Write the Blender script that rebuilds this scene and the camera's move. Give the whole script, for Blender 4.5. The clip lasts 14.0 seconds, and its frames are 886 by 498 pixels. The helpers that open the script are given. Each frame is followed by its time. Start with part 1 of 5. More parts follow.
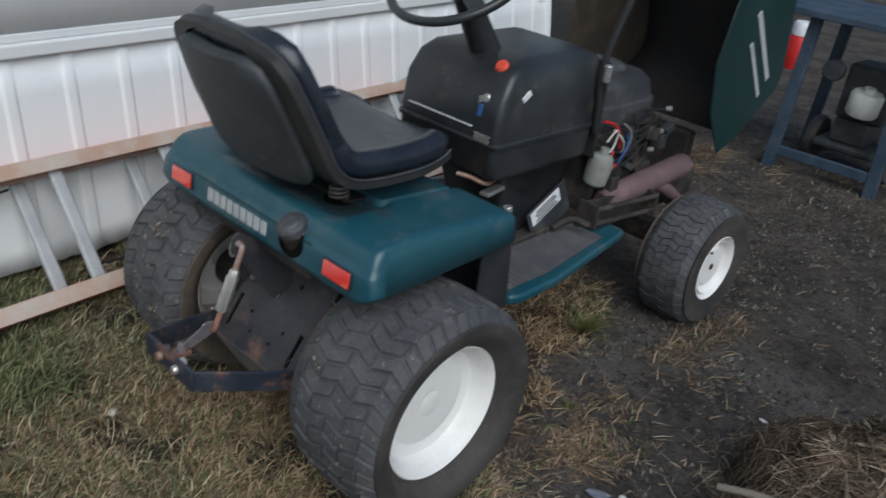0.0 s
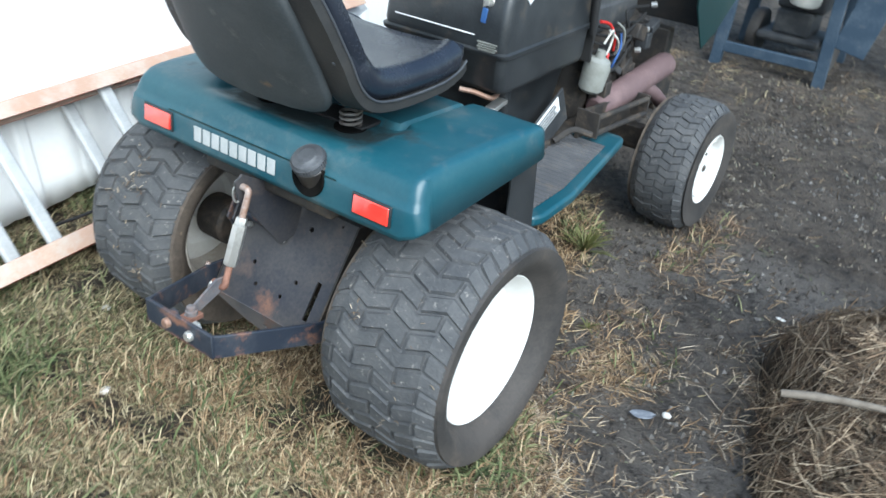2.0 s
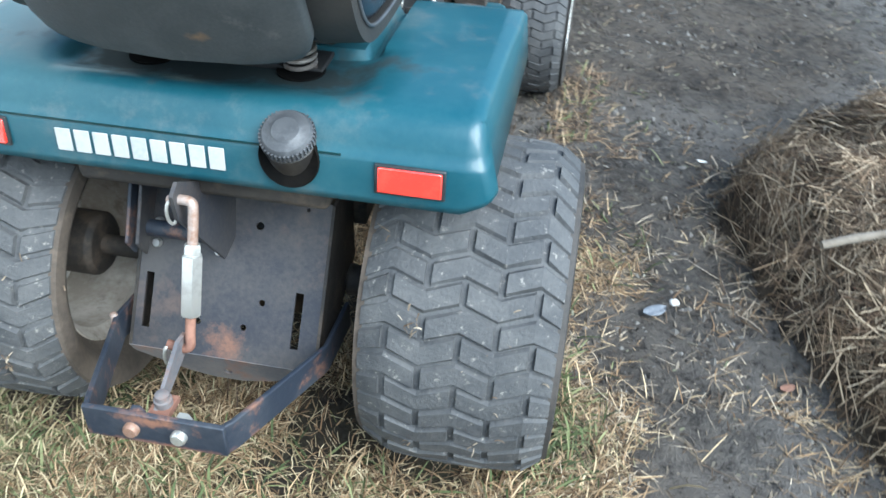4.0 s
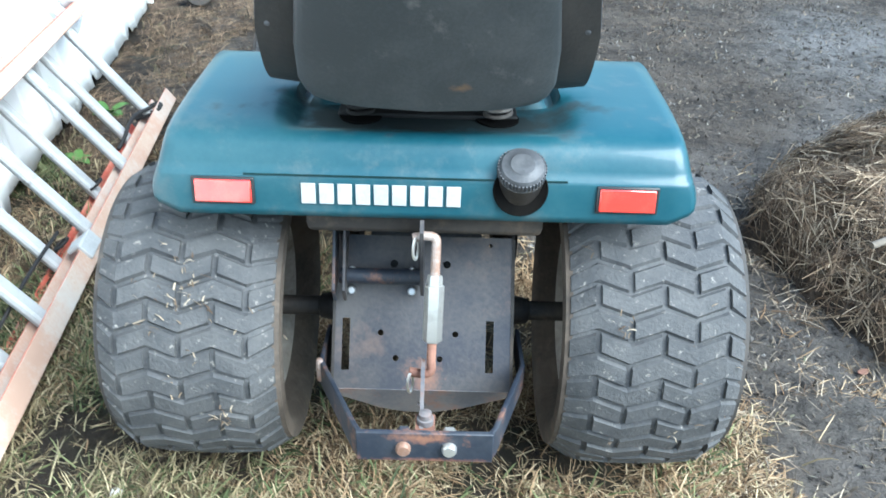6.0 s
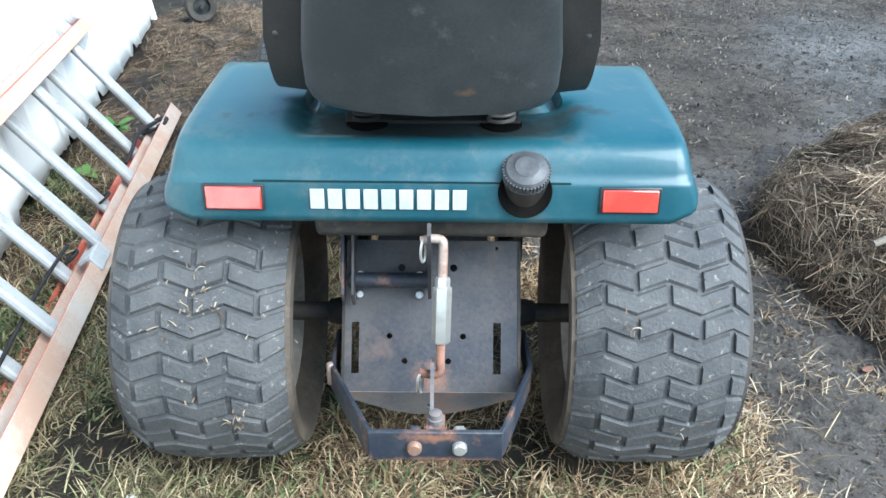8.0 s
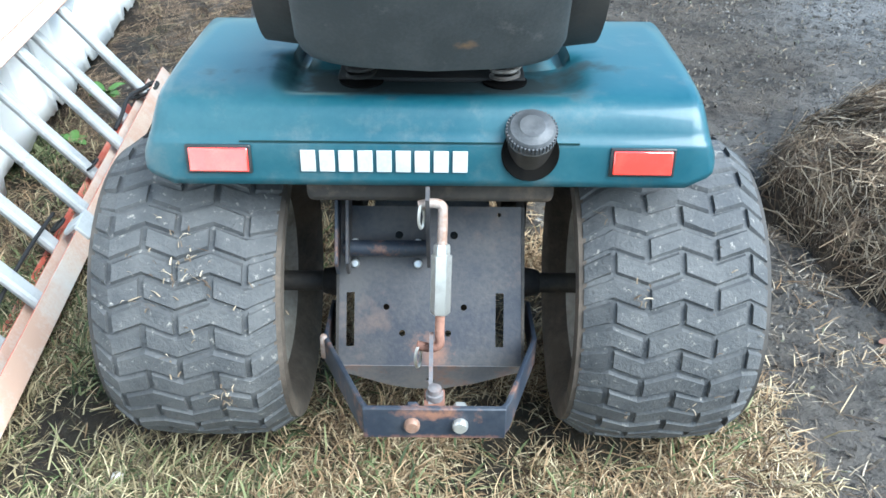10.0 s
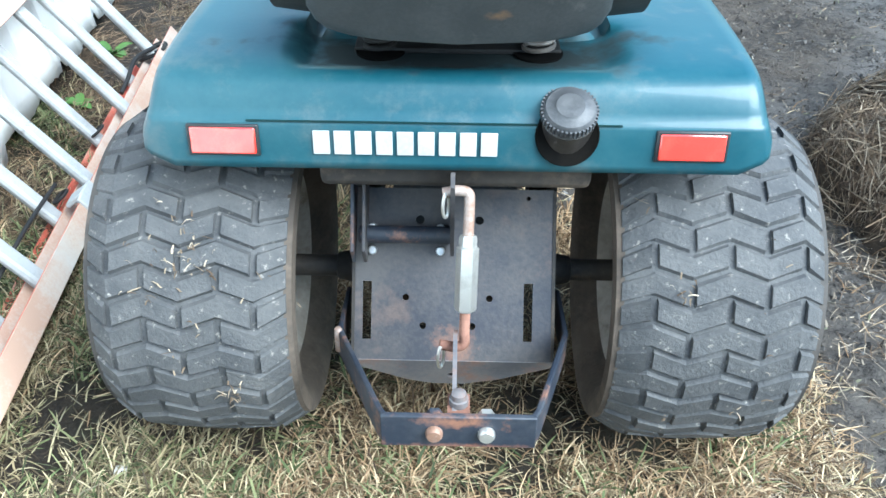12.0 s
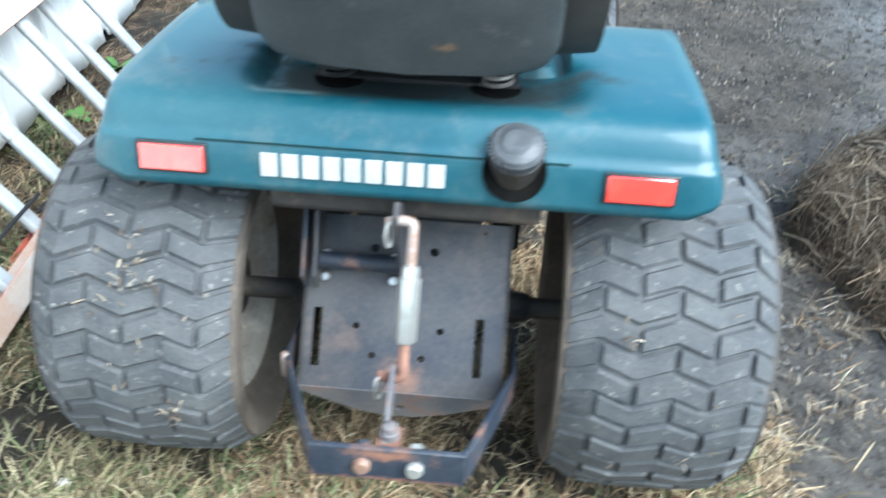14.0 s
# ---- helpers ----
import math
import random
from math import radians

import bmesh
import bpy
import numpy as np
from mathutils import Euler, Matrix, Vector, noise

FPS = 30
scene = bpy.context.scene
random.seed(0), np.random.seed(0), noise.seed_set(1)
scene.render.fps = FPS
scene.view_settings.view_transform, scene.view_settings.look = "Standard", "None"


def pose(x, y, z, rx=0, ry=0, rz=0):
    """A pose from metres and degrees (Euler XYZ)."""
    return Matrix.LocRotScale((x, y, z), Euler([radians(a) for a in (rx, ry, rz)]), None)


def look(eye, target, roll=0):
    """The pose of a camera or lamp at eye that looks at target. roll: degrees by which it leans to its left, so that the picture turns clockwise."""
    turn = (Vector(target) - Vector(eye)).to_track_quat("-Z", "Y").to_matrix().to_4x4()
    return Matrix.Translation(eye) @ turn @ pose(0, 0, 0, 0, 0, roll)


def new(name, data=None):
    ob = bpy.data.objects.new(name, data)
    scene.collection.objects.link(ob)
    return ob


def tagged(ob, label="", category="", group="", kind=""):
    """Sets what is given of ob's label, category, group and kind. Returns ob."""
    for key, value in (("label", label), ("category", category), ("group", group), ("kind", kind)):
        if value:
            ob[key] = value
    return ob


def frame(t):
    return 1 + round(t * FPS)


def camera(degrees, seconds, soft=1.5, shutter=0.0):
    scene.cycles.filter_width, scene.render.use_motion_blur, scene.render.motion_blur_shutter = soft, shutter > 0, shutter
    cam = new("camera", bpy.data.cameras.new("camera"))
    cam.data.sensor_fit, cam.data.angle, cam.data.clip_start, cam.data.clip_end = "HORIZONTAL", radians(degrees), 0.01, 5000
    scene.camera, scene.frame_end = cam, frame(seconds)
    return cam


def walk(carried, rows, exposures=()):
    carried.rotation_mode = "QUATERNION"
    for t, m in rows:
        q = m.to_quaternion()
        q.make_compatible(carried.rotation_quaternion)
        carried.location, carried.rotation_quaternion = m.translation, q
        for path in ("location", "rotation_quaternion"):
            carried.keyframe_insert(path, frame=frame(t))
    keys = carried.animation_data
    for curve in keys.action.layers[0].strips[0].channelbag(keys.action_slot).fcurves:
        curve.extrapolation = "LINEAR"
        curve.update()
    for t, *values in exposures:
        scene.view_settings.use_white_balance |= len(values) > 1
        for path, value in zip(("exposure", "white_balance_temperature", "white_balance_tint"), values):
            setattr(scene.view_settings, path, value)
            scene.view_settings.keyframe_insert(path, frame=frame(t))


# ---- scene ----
cam = camera(55.0, 14.0, soft=1.5, shutter=0.7)
PATH = [
    (0, (1.538, -1.261, 1.528), (0.359, 0.086, 0.635), 7.2),
    (0.5, (1.472, -1.288, 1.486), (0.295, 0.039, 0.561), 8.9),
    (1, (1.44, -1.304, 1.474), (0.304, 0.033, 0.514), 9.3),
    (1.5, (1.351, -1.348, 1.449), (0.313, 0.045, 0.459), 8.2),
    (2, (1.221, -1.311, 1.41), (0.273, 0.125, 0.391), 5.4),
    (2.5, (0.998, -1.195, 1.338), (0.168, 0.283, 0.276), 3.2),
    (2.7, (0.918, -1.163, 1.326), (0.151, 0.329, 0.237), 2.9),
    (4.8, (0.346, -1.119, 1.232), (0.271, 0.449, -0.007), 2.5),
    (5, (0.308, -1.115, 1.231), (0.24, 0.456, -0.005), 2.6),
    (5.5, (0.121, -1.28, 1.221), (0.134, 0.383, 0.11), 3.0),
    (6, (0.019, -1.372, 1.25), (0.036, 0.339, 0.214), 1.8),
    (6.5, (0.015, -1.387, 1.252), (0.017, 0.348, 0.259), 0.8),
    (7, (0.016, -1.396, 1.25), (0.02, 0.337, 0.253), 0.7),
    (7.5, (0.015, -1.402, 1.248), (0.022, 0.329, 0.246), 0.7),
    (8, (0.013, -1.401, 1.249), (0.022, 0.324, 0.238), 0.7),
    (10.5, (0.018, -1.298, 1.193), (0.024, 0.373, 0.093), 0.6),
    (11, (0.032, -1.257, 1.195), (0.006, 0.389, 0.059), 0.2),
    (11.5, (0.013, -1.229, 1.187), (-0.008, 0.408, 0.037), 0.4),
    (12, (0.0, -1.212, 1.178), (-0.026, 0.422, 0.024), 0.5),
    (12.5, (-0.004, -1.201, 1.171), (-0.047, 0.43, 0.015), 0.3),
    (13, (-0.012, -1.193, 1.165), (-0.067, 0.438, 0.009), 0.3),
    (13.5, (-0.017, -1.184, 1.161), (-0.067, 0.452, 0.012), 1.3),
    (14, (0.104, -1.2, 1.172), (0.028, 0.475, 0.082), 2.9),
]
EXPOSURE = [(0.0, 0.02, 6100, 8), (0.5, 0.68, 6050, 8), (1.0, 1.05, 6000, 7), (1.5, 1.35, 5900, 5), (2.0, 1.52, 5830, 2), (2.5, 1.48, 5730, 0.5), (5.0, 2.28, 5680, 0), (6.0, 2.24, 5640, -0.5), (7.0, 2.10, 5700, 1), (8.2, 2.08, 5700, 1), (10.3, 2.26, 5630, -0.5), (14.0, 2.30, 5600, -1)]
walk(cam, [(t, look(eye, target, roll)) for t, eye, target, roll in PATH], EXPOSURE)

# ---- world, sun, exposure ----
world = bpy.data.worlds.new("overcast_sky")
scene.world = world
world.use_nodes = True
wt = world.node_tree
sky = wt.nodes.new("ShaderNodeTexSky")
sky.sky_type, sky.sun_disc = "NISHITA", False
sky.sun_elevation, sky.sun_rotation = radians(45), radians(122)
sky.air_density, sky.dust_density, sky.ozone_density = 1.3, 1.5, 1.5
wt.links.new(sky.outputs[0], wt.nodes["Background"].inputs[0])
wt.nodes["Background"].inputs[1].default_value = 0.074
sun = new("sun", bpy.data.lights.new("sun", "SUN"))
sun.data.energy, sun.data.angle, sun.data.color = 2.1, radians(50), (1.0, 0.97, 0.94)
sun.matrix_world = look((2.45, -1.55, 2.9), (0, 0, 0))


# ---- materials ----
def node(nt, kind, **values):
    n = nt.nodes.new(kind)
    for key, value in values.items():
        n.inputs[key].default_value = value
    return n


def noise_of(nt, coords, scale, detail=5.0, rough=0.6):
    n = node(nt, "ShaderNodeTexNoise", Scale=scale, Detail=detail, Roughness=rough)
    nt.links.new(coords, n.inputs["Vector"])
    return n.outputs["Fac"]


def ramp(nt, fac, stops):
    r = nt.nodes.new("ShaderNodeValToRGB")
    while len(r.color_ramp.elements) < len(stops):
        r.color_ramp.elements.new(0.5)
    for e, (at, c) in zip(r.color_ramp.elements, stops):
        e.position, e.color = at, (*c, 1) if len(c) == 3 else c
    nt.links.new(fac, r.inputs[0])
    return r.outputs[0]


def mixed(nt, fac, a, b):
    m = nt.nodes.new("ShaderNodeMix")
    m.data_type = "RGBA"
    for socket, value in ((m.inputs[0], fac), (m.inputs[6], a), (m.inputs[7], b)):
        if isinstance(value, (tuple, float, int)):
            socket.default_value = (*value, 1) if isinstance(value, tuple) else value
        else:
            nt.links.new(value, socket)
    return m.outputs[2]


def surface(name, base, wear, grain=60.0, patch=6.0, rough=0.5, spread=0.15, metal=0.0, bump=0.2, cover=(0.45, 0.7), coat=0.0, coat_ior=1.5, dirt=None, dirt_at=(0.6, 0.8), dirt_scale=14.0):
    """A painted, rubber, metal or plastic surface: a base colour, wear in patches, fine grain and bump."""
    m = bpy.data.materials.new(name)
    m.use_nodes = True
    nt = m.node_tree
    bsdf = nt.nodes["Principled BSDF"]
    coords = nt.nodes.new("ShaderNodeTexCoord").outputs["Object"]
    big, fine = noise_of(nt, coords, patch), noise_of(nt, coords, grain, 4.0)
    both = nt.nodes.new("ShaderNodeMath")
    both.operation = "MULTIPLY_ADD"
    both.inputs[1].default_value = 0.35
    nt.links.new(fine, both.inputs[0])
    nt.links.new(big, both.inputs[2])
    amount = ramp(nt, both.outputs[0], [(cover[0] + 0.17, (0, 0, 0)), (cover[1] + 0.17, (1, 1, 1))])
    col = mixed(nt, amount, base, wear)
    if dirt:
        col = mixed(nt, ramp(nt, noise_of(nt, coords, dirt_scale, 8.0, 0.72), [(dirt_at[0], (0, 0, 0)), (dirt_at[1], (1, 1, 1))]), col, dirt)
    nt.links.new(col, bsdf.inputs["Base Color"])
    r = node(nt, "ShaderNodeMapRange")
    r.inputs["To Min"].default_value, r.inputs["To Max"].default_value = max(0.05, rough - spread), min(1.0, rough + spread)
    nt.links.new(both.outputs[0], r.inputs["Value"])
    nt.links.new(r.outputs[0], bsdf.inputs["Roughness"])
    bsdf.inputs["Metallic"].default_value = metal
    bsdf.inputs["Coat Weight"].default_value = coat
    bsdf.inputs["Coat IOR"].default_value = coat_ior
    b = node(nt, "ShaderNodeBump", Strength=bump, Distance=0.004)
    nt.links.new(fine, b.inputs["Height"])
    nt.links.new(b.outputs[0], bsdf.inputs["Normal"])
    return m


def islands(name, stops, rough=0.85, scale=3.0):
    """Many small loose pieces in one mesh, each with a colour of its own."""
    m = bpy.data.materials.new(name)
    m.use_nodes = True
    nt = m.node_tree
    bsdf = nt.nodes["Principled BSDF"]
    geo = nt.nodes.new("ShaderNodeNewGeometry")
    col = ramp(nt, geo.outputs["Random Per Island"], stops)
    nt.links.new(col, bsdf.inputs["Base Color"])
    bsdf.inputs["Roughness"].default_value = rough
    return m


GREEN = surface("green_paint", (0.007, 0.066, 0.094), (0.029, 0.100, 0.125), 90, 4, 0.40, 0.08, bump=0.03, cover=(0.34, 0.75), coat=0.18, dirt=(0.12, 0.145, 0.15), dirt_at=(0.53, 0.86), dirt_scale=9)
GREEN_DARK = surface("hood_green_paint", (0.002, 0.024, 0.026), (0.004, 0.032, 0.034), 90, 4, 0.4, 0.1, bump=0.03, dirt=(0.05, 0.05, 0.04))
RUBBER = surface("tyre_rubber", (0.054, 0.057, 0.062), (0.100, 0.101, 0.103), 160, 16, 0.72, 0.1, bump=0.6, cover=(0.36, 0.72), dirt=(0.30, 0.285, 0.26), dirt_at=(0.595, 0.70), dirt_scale=75)
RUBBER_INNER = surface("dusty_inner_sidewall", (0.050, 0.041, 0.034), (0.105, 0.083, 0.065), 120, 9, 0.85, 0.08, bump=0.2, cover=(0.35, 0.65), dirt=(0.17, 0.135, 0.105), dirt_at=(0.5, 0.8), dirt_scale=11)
# inside of the rims: greyer and browner than the white outside
RIM_INNER = surface("dull_grey_rim_inside", (0.52, 0.49, 0.45), (0.33, 0.295, 0.255), 90, 9, 0.7, 0.1, bump=0.15, cover=(0.32, 0.6), dirt=(0.12, 0.095, 0.075), dirt_at=(0.56, 0.76), dirt_scale=16)
RUBBER_SIDE = surface("tyre_sidewall", (0.026, 0.025, 0.025), (0.062, 0.055, 0.050), 120, 6, 0.7, 0.1, bump=0.2, cover=(0.35, 0.65), dirt=(0.135, 0.108, 0.085), dirt_at=(0.54, 0.84), dirt_scale=9)
WHITE = surface("white_rim_paint", (0.80, 0.80, 0.78), (0.72, 0.71, 0.68), 80, 6, 0.38, 0.1, bump=0.04, dirt=(0.35, 0.30, 0.24), dirt_at=(0.68, 0.84))
BLACK = surface("black_plastic", (0.018, 0.021, 0.024), (0.042, 0.046, 0.050), 200, 5, 0.33, 0.10, bump=0.08, cover=(0.36, 0.66), dirt=(0.105, 0.085, 0.065), dirt_at=(0.57, 0.80))
VINYL = surface("black_vinyl", (0.014, 0.018, 0.028), (0.026, 0.030, 0.040), 260, 6, 0.24, 0.07, bump=0.15)
SHELL = surface("grey_black_seat_shell", (0.031, 0.037, 0.041), (0.057, 0.063, 0.067), 200, 5, 0.5, 0.12, bump=0.12, dirt=(0.12, 0.12, 0.118), dirt_at=(0.60, 0.76), dirt_scale=13)


def stain_or_shade(material, place, reach, colour, dull=False):
    """A stain of its own shape, or shade put into the colour: noise within a stretched patch about a place. dull: the
    patch takes the gloss away.
    """
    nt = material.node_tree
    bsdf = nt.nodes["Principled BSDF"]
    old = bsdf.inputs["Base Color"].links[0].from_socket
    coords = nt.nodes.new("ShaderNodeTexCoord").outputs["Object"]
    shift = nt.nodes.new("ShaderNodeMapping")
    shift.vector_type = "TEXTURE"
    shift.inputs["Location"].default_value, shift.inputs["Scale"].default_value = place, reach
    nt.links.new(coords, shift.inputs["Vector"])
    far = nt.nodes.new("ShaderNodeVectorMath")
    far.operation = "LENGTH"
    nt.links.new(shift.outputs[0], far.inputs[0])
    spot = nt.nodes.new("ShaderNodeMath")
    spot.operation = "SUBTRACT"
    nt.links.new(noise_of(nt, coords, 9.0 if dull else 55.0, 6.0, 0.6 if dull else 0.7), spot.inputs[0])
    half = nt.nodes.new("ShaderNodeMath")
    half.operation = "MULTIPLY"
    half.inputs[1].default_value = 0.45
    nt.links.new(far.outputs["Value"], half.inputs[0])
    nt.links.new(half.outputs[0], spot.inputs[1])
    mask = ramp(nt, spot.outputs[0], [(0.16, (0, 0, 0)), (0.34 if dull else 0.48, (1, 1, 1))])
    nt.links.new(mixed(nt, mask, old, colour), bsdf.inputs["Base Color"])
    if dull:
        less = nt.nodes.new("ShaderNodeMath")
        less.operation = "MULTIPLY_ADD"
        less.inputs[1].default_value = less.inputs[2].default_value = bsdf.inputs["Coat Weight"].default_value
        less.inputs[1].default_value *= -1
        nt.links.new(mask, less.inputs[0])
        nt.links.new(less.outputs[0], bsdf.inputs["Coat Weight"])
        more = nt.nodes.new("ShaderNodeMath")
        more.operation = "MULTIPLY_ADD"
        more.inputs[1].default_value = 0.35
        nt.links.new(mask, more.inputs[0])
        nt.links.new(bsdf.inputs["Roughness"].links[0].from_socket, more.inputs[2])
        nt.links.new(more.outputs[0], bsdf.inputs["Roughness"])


# dark dull patch in the trough: seat's shade put into the colour, with grime
stain_or_shade(GREEN, (0.0, -0.045, 0.70), (0.36, 0.125, 0.12), (0.012, 0.024, 0.027), True)
stain_or_shade(SHELL, (0.050, -0.205, 0.816), (0.024, 0.2, 0.010), (0.13, 0.085, 0.052))
SHELL_EDGE = surface("brown_black_seat_edge", (0.020, 0.020, 0.020), (0.037, 0.035, 0.033), 160, 7, 0.55, 0.1, bump=0.2)
STEEL = surface("dark_steel_plate", (0.040, 0.043, 0.055), (0.085, 0.080, 0.080), 120, 5, 0.5, 0.12, metal=0.3, bump=0.15, cover=(0.4, 0.62), dirt=(0.17, 0.12, 0.095), dirt_at=(0.54, 0.76), dirt_scale=6)
RUSTPLATE = surface("rust_stained_plate", (0.085, 0.088, 0.104), (0.15, 0.140, 0.142), 120, 9, 0.6, 0.12, bump=0.25, cover=(0.35, 0.6), dirt=(0.20, 0.105, 0.075), dirt_at=(0.50, 0.68), dirt_scale=14)
HITCH = surface("blue_black_hitch_paint", (0.018, 0.025, 0.040), (0.045, 0.052, 0.066), 90, 9, 0.5, 0.12, bump=0.15, dirt=(0.19, 0.10, 0.07), dirt_at=(0.54, 0.66), dirt_scale=17)
FRAME = surface("dirty_black_frame", (0.022, 0.020, 0.019), (0.052, 0.044, 0.036), 80, 8, 0.65, 0.15, bump=0.25, dirt=(0.12, 0.09, 0.065), dirt_at=(0.5, 0.75))
CHROME = surface("zinc_plated_steel", (0.62, 0.62, 0.60), (0.45, 0.44, 0.42), 100, 20, 0.33, 0.1, metal=0.75, bump=0.08, dirt=(0.25, 0.16, 0.10), dirt_at=(0.66, 0.8))
RUST = surface("rusty_steel", (0.17, 0.082, 0.058), (0.27, 0.14, 0.10), 140, 25, 0.8, 0.1, bump=0.35, dirt=(0.09, 0.05, 0.04))
MUFFLER = surface("rusty_mauve_muffler", (0.125, 0.082, 0.085), (0.18, 0.12, 0.12), 120, 12, 0.75, 0.1, bump=0.3, dirt=(0.10, 0.05, 0.04))
CAP = surface("grey_cap_plastic", (0.056, 0.060, 0.067), (0.110, 0.115, 0.125), 150, 16, 0.5, 0.1, bump=0.15)
CAPNECK = surface("dusty_black_neck", (0.022, 0.020, 0.019), (0.050, 0.045, 0.040), 150, 16, 0.38, 0.1, bump=0.1)
DRYWOOD = surface("pale_dry_wood", (0.19, 0.165, 0.135), (0.12, 0.10, 0.08), 120, 18, 0.85, 0.08, bump=0.4)
RED = surface("red_reflector_plastic", (0.85, 0.045, 0.030), (0.90, 0.075, 0.05), 300, 20, 0.10, 0.03, bump=0.02, coat=1.0, coat_ior=2.1)
REDWIRE = surface("red_cable", (0.55, 0.02, 0.015), (0.4, 0.02, 0.02), 100, 10, 0.45, bump=0.05)
KNOB = surface("orange_red_knob", (0.75, 0.09, 0.05), (0.65, 0.08, 0.05), 100, 10, 0.4, bump=0.05)
LETTER = surface("silver_white_badge", (0.46, 0.48, 0.48), (0.34, 0.37, 0.38), 200, 20, 0.35, bump=0.03)
CLOUDY = surface("cloudy_white_plastic", (0.62, 0.62, 0.58), (0.48, 0.47, 0.42), 90, 12, 0.4, bump=0.05, dirt=(0.25, 0.2, 0.14))
MAT = surface("grey_foot_mat", (0.075, 0.078, 0.085), (0.12, 0.12, 0.125), 150, 9, 0.75, 0.1, bump=0.3, dirt=(0.16, 0.13, 0.10), dirt_at=(0.55, 0.8))
FIBRE = surface("faded_orange_fibreglass", (0.45, 0.30, 0.225), (0.51, 0.42, 0.345), 160, 5, 0.7, 0.1, bump=0.15, dirt=(0.50, 0.47, 0.43), dirt_at=(0.46, 0.72), dirt_scale=6)
FIBRE_RED = surface("orange_red_fibreglass", (0.46, 0.095, 0.060), (0.50, 0.20, 0.14), 120, 6, 0.6, bump=0.1, dirt=(0.46, 0.33, 0.26), dirt_at=(0.56, 0.8), dirt_scale=6)
ALU = surface("dull_aluminium", (0.45, 0.465, 0.47), (0.33, 0.345, 0.35), 160, 9, 0.6, 0.1, metal=0.15, bump=0.1, dirt=(0.13, 0.12, 0.11), dirt_at=(0.62, 0.74))
BLACKSTRAP = surface("black_strap", (0.012, 0.012, 0.013), (0.02, 0.02, 0.02), 200, 20, 0.7, bump=0.2)
SIDING = surface("white_enamel_siding", (0.80, 0.815, 0.81), (0.74, 0.765, 0.77), 60, 3, 0.5, 0.08, bump=0.04, dirt=(0.55, 0.55, 0.5), dirt_at=(0.68, 0.9))
BLUEPAINT = surface("worn_blue_paint", (0.024, 0.046, 0.076), (0.058, 0.085, 0.118), 70, 7, 0.6, 0.12, bump=0.15, dirt=(0.12, 0.11, 0.10))
GREYMETAL = surface("grey_machine_metal", (0.035, 0.038, 0.042), (0.075, 0.076, 0.076), 80, 8, 0.6, bump=0.2, dirt=(0.12, 0.09, 0.06))
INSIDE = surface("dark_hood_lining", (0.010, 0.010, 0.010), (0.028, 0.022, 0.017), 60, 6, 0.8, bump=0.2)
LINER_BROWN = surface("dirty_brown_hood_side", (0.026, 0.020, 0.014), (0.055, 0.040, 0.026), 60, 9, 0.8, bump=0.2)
HOUSING = surface("dusty_grey_housing", (0.028, 0.031, 0.035), (0.070, 0.072, 0.075), 90, 7, 0.6, 0.1, bump=0.15, dirt=(0.15, 0.13, 0.10))
BLUEWIRE = surface("blue_plastic", (0.035, 0.10, 0.30), (0.05, 0.13, 0.32), 90, 9, 0.45, bump=0.05)
BOTTLE = surface("dirty_clear_plastic", (0.26, 0.27, 0.25), (0.18, 0.18, 0.16), 60, 14, 0.35, bump=0.05, dirt=(0.12, 0.10, 0.07))
PIPING = surface("dark_seat_piping", (0.05, 0.054, 0.062), (0.08, 0.085, 0.092), 120, 12, 0.4, bump=0.05)
TARNISH = surface("tarnished_rusty_rod", (0.42, 0.36, 0.33), (0.26, 0.155, 0.11), 140, 22, 0.5, 0.12, metal=0.3, bump=0.25, cover=(0.30, 0.55))
SPRING = surface("dull_spring_steel", (0.20, 0.185, 0.175), (0.12, 0.095, 0.08), 140, 22, 0.5, 0.12, metal=0.3, bump=0.2)
LABELWHITE = surface("white_paper_label", (0.78, 0.79, 0.80), (0.62, 0.64, 0.68), 90, 20, 0.5, bump=0.05)
# near-black for flat discs: the shade inside a hole put into the colour
HOLLOW_SHADE = surface("hollow_shade_black", (0.005, 0.005, 0.005), (0.010, 0.009, 0.008), 90, 12, 0.95, 0.03, bump=0.1)
stain_or_shade(RUSTPLATE, (0.0, -0.250, 0.235), (0.085, 0.060, 0.050), (0.24, 0.125, 0.085))
stain_or_shade(HITCH, (0.005, -0.434, 0.352), (0.075, 0.030, 0.016), (0.24, 0.120, 0.080))
stain_or_shade(HITCH, (0.025, -0.434, 0.306), (0.170, 0.030, 0.009), (0.22, 0.105, 0.075))
stain_or_shade(STEEL, (0.0, -0.185, 0.262), (0.050, 0.040, 0.050), (0.20, 0.110, 0.080))
HOLLOW_SHADE.node_tree.nodes["Principled BSDF"].inputs["Specular IOR Level"].default_value = 0.05


# ---- mesh helpers ----
def part(name, bm, material, parent=None, label="", smooth=True, bevel=0.0, segments=2, angle=40):
    me = bpy.data.meshes.new(name)
    bmesh.ops.recalc_face_normals(bm, faces=bm.faces)
    bm.to_mesh(me)
    bm.free()
    me.materials.append(material)
    if smooth:
        for p in me.polygons:
            p.use_smooth = True
        me.set_sharp_from_angle(angle=radians(angle))
    ob = new(name, me)
    if bevel:
        mod = ob.modifiers.new("edge", "BEVEL")
        mod.width, mod.segments, mod.limit_method, mod.angle_limit = bevel, segments, "ANGLE", radians(35)
    if parent:
        ob.parent = parent
    if label:
        tagged(ob, label)
    return ob


def thing(name, label, category, m=None, group="", kind=""):
    ob = new(name)
    ob.empty_display_size = 0.05
    ob.matrix_basis = m or Matrix()
    return tagged(ob, label, category, group, kind)


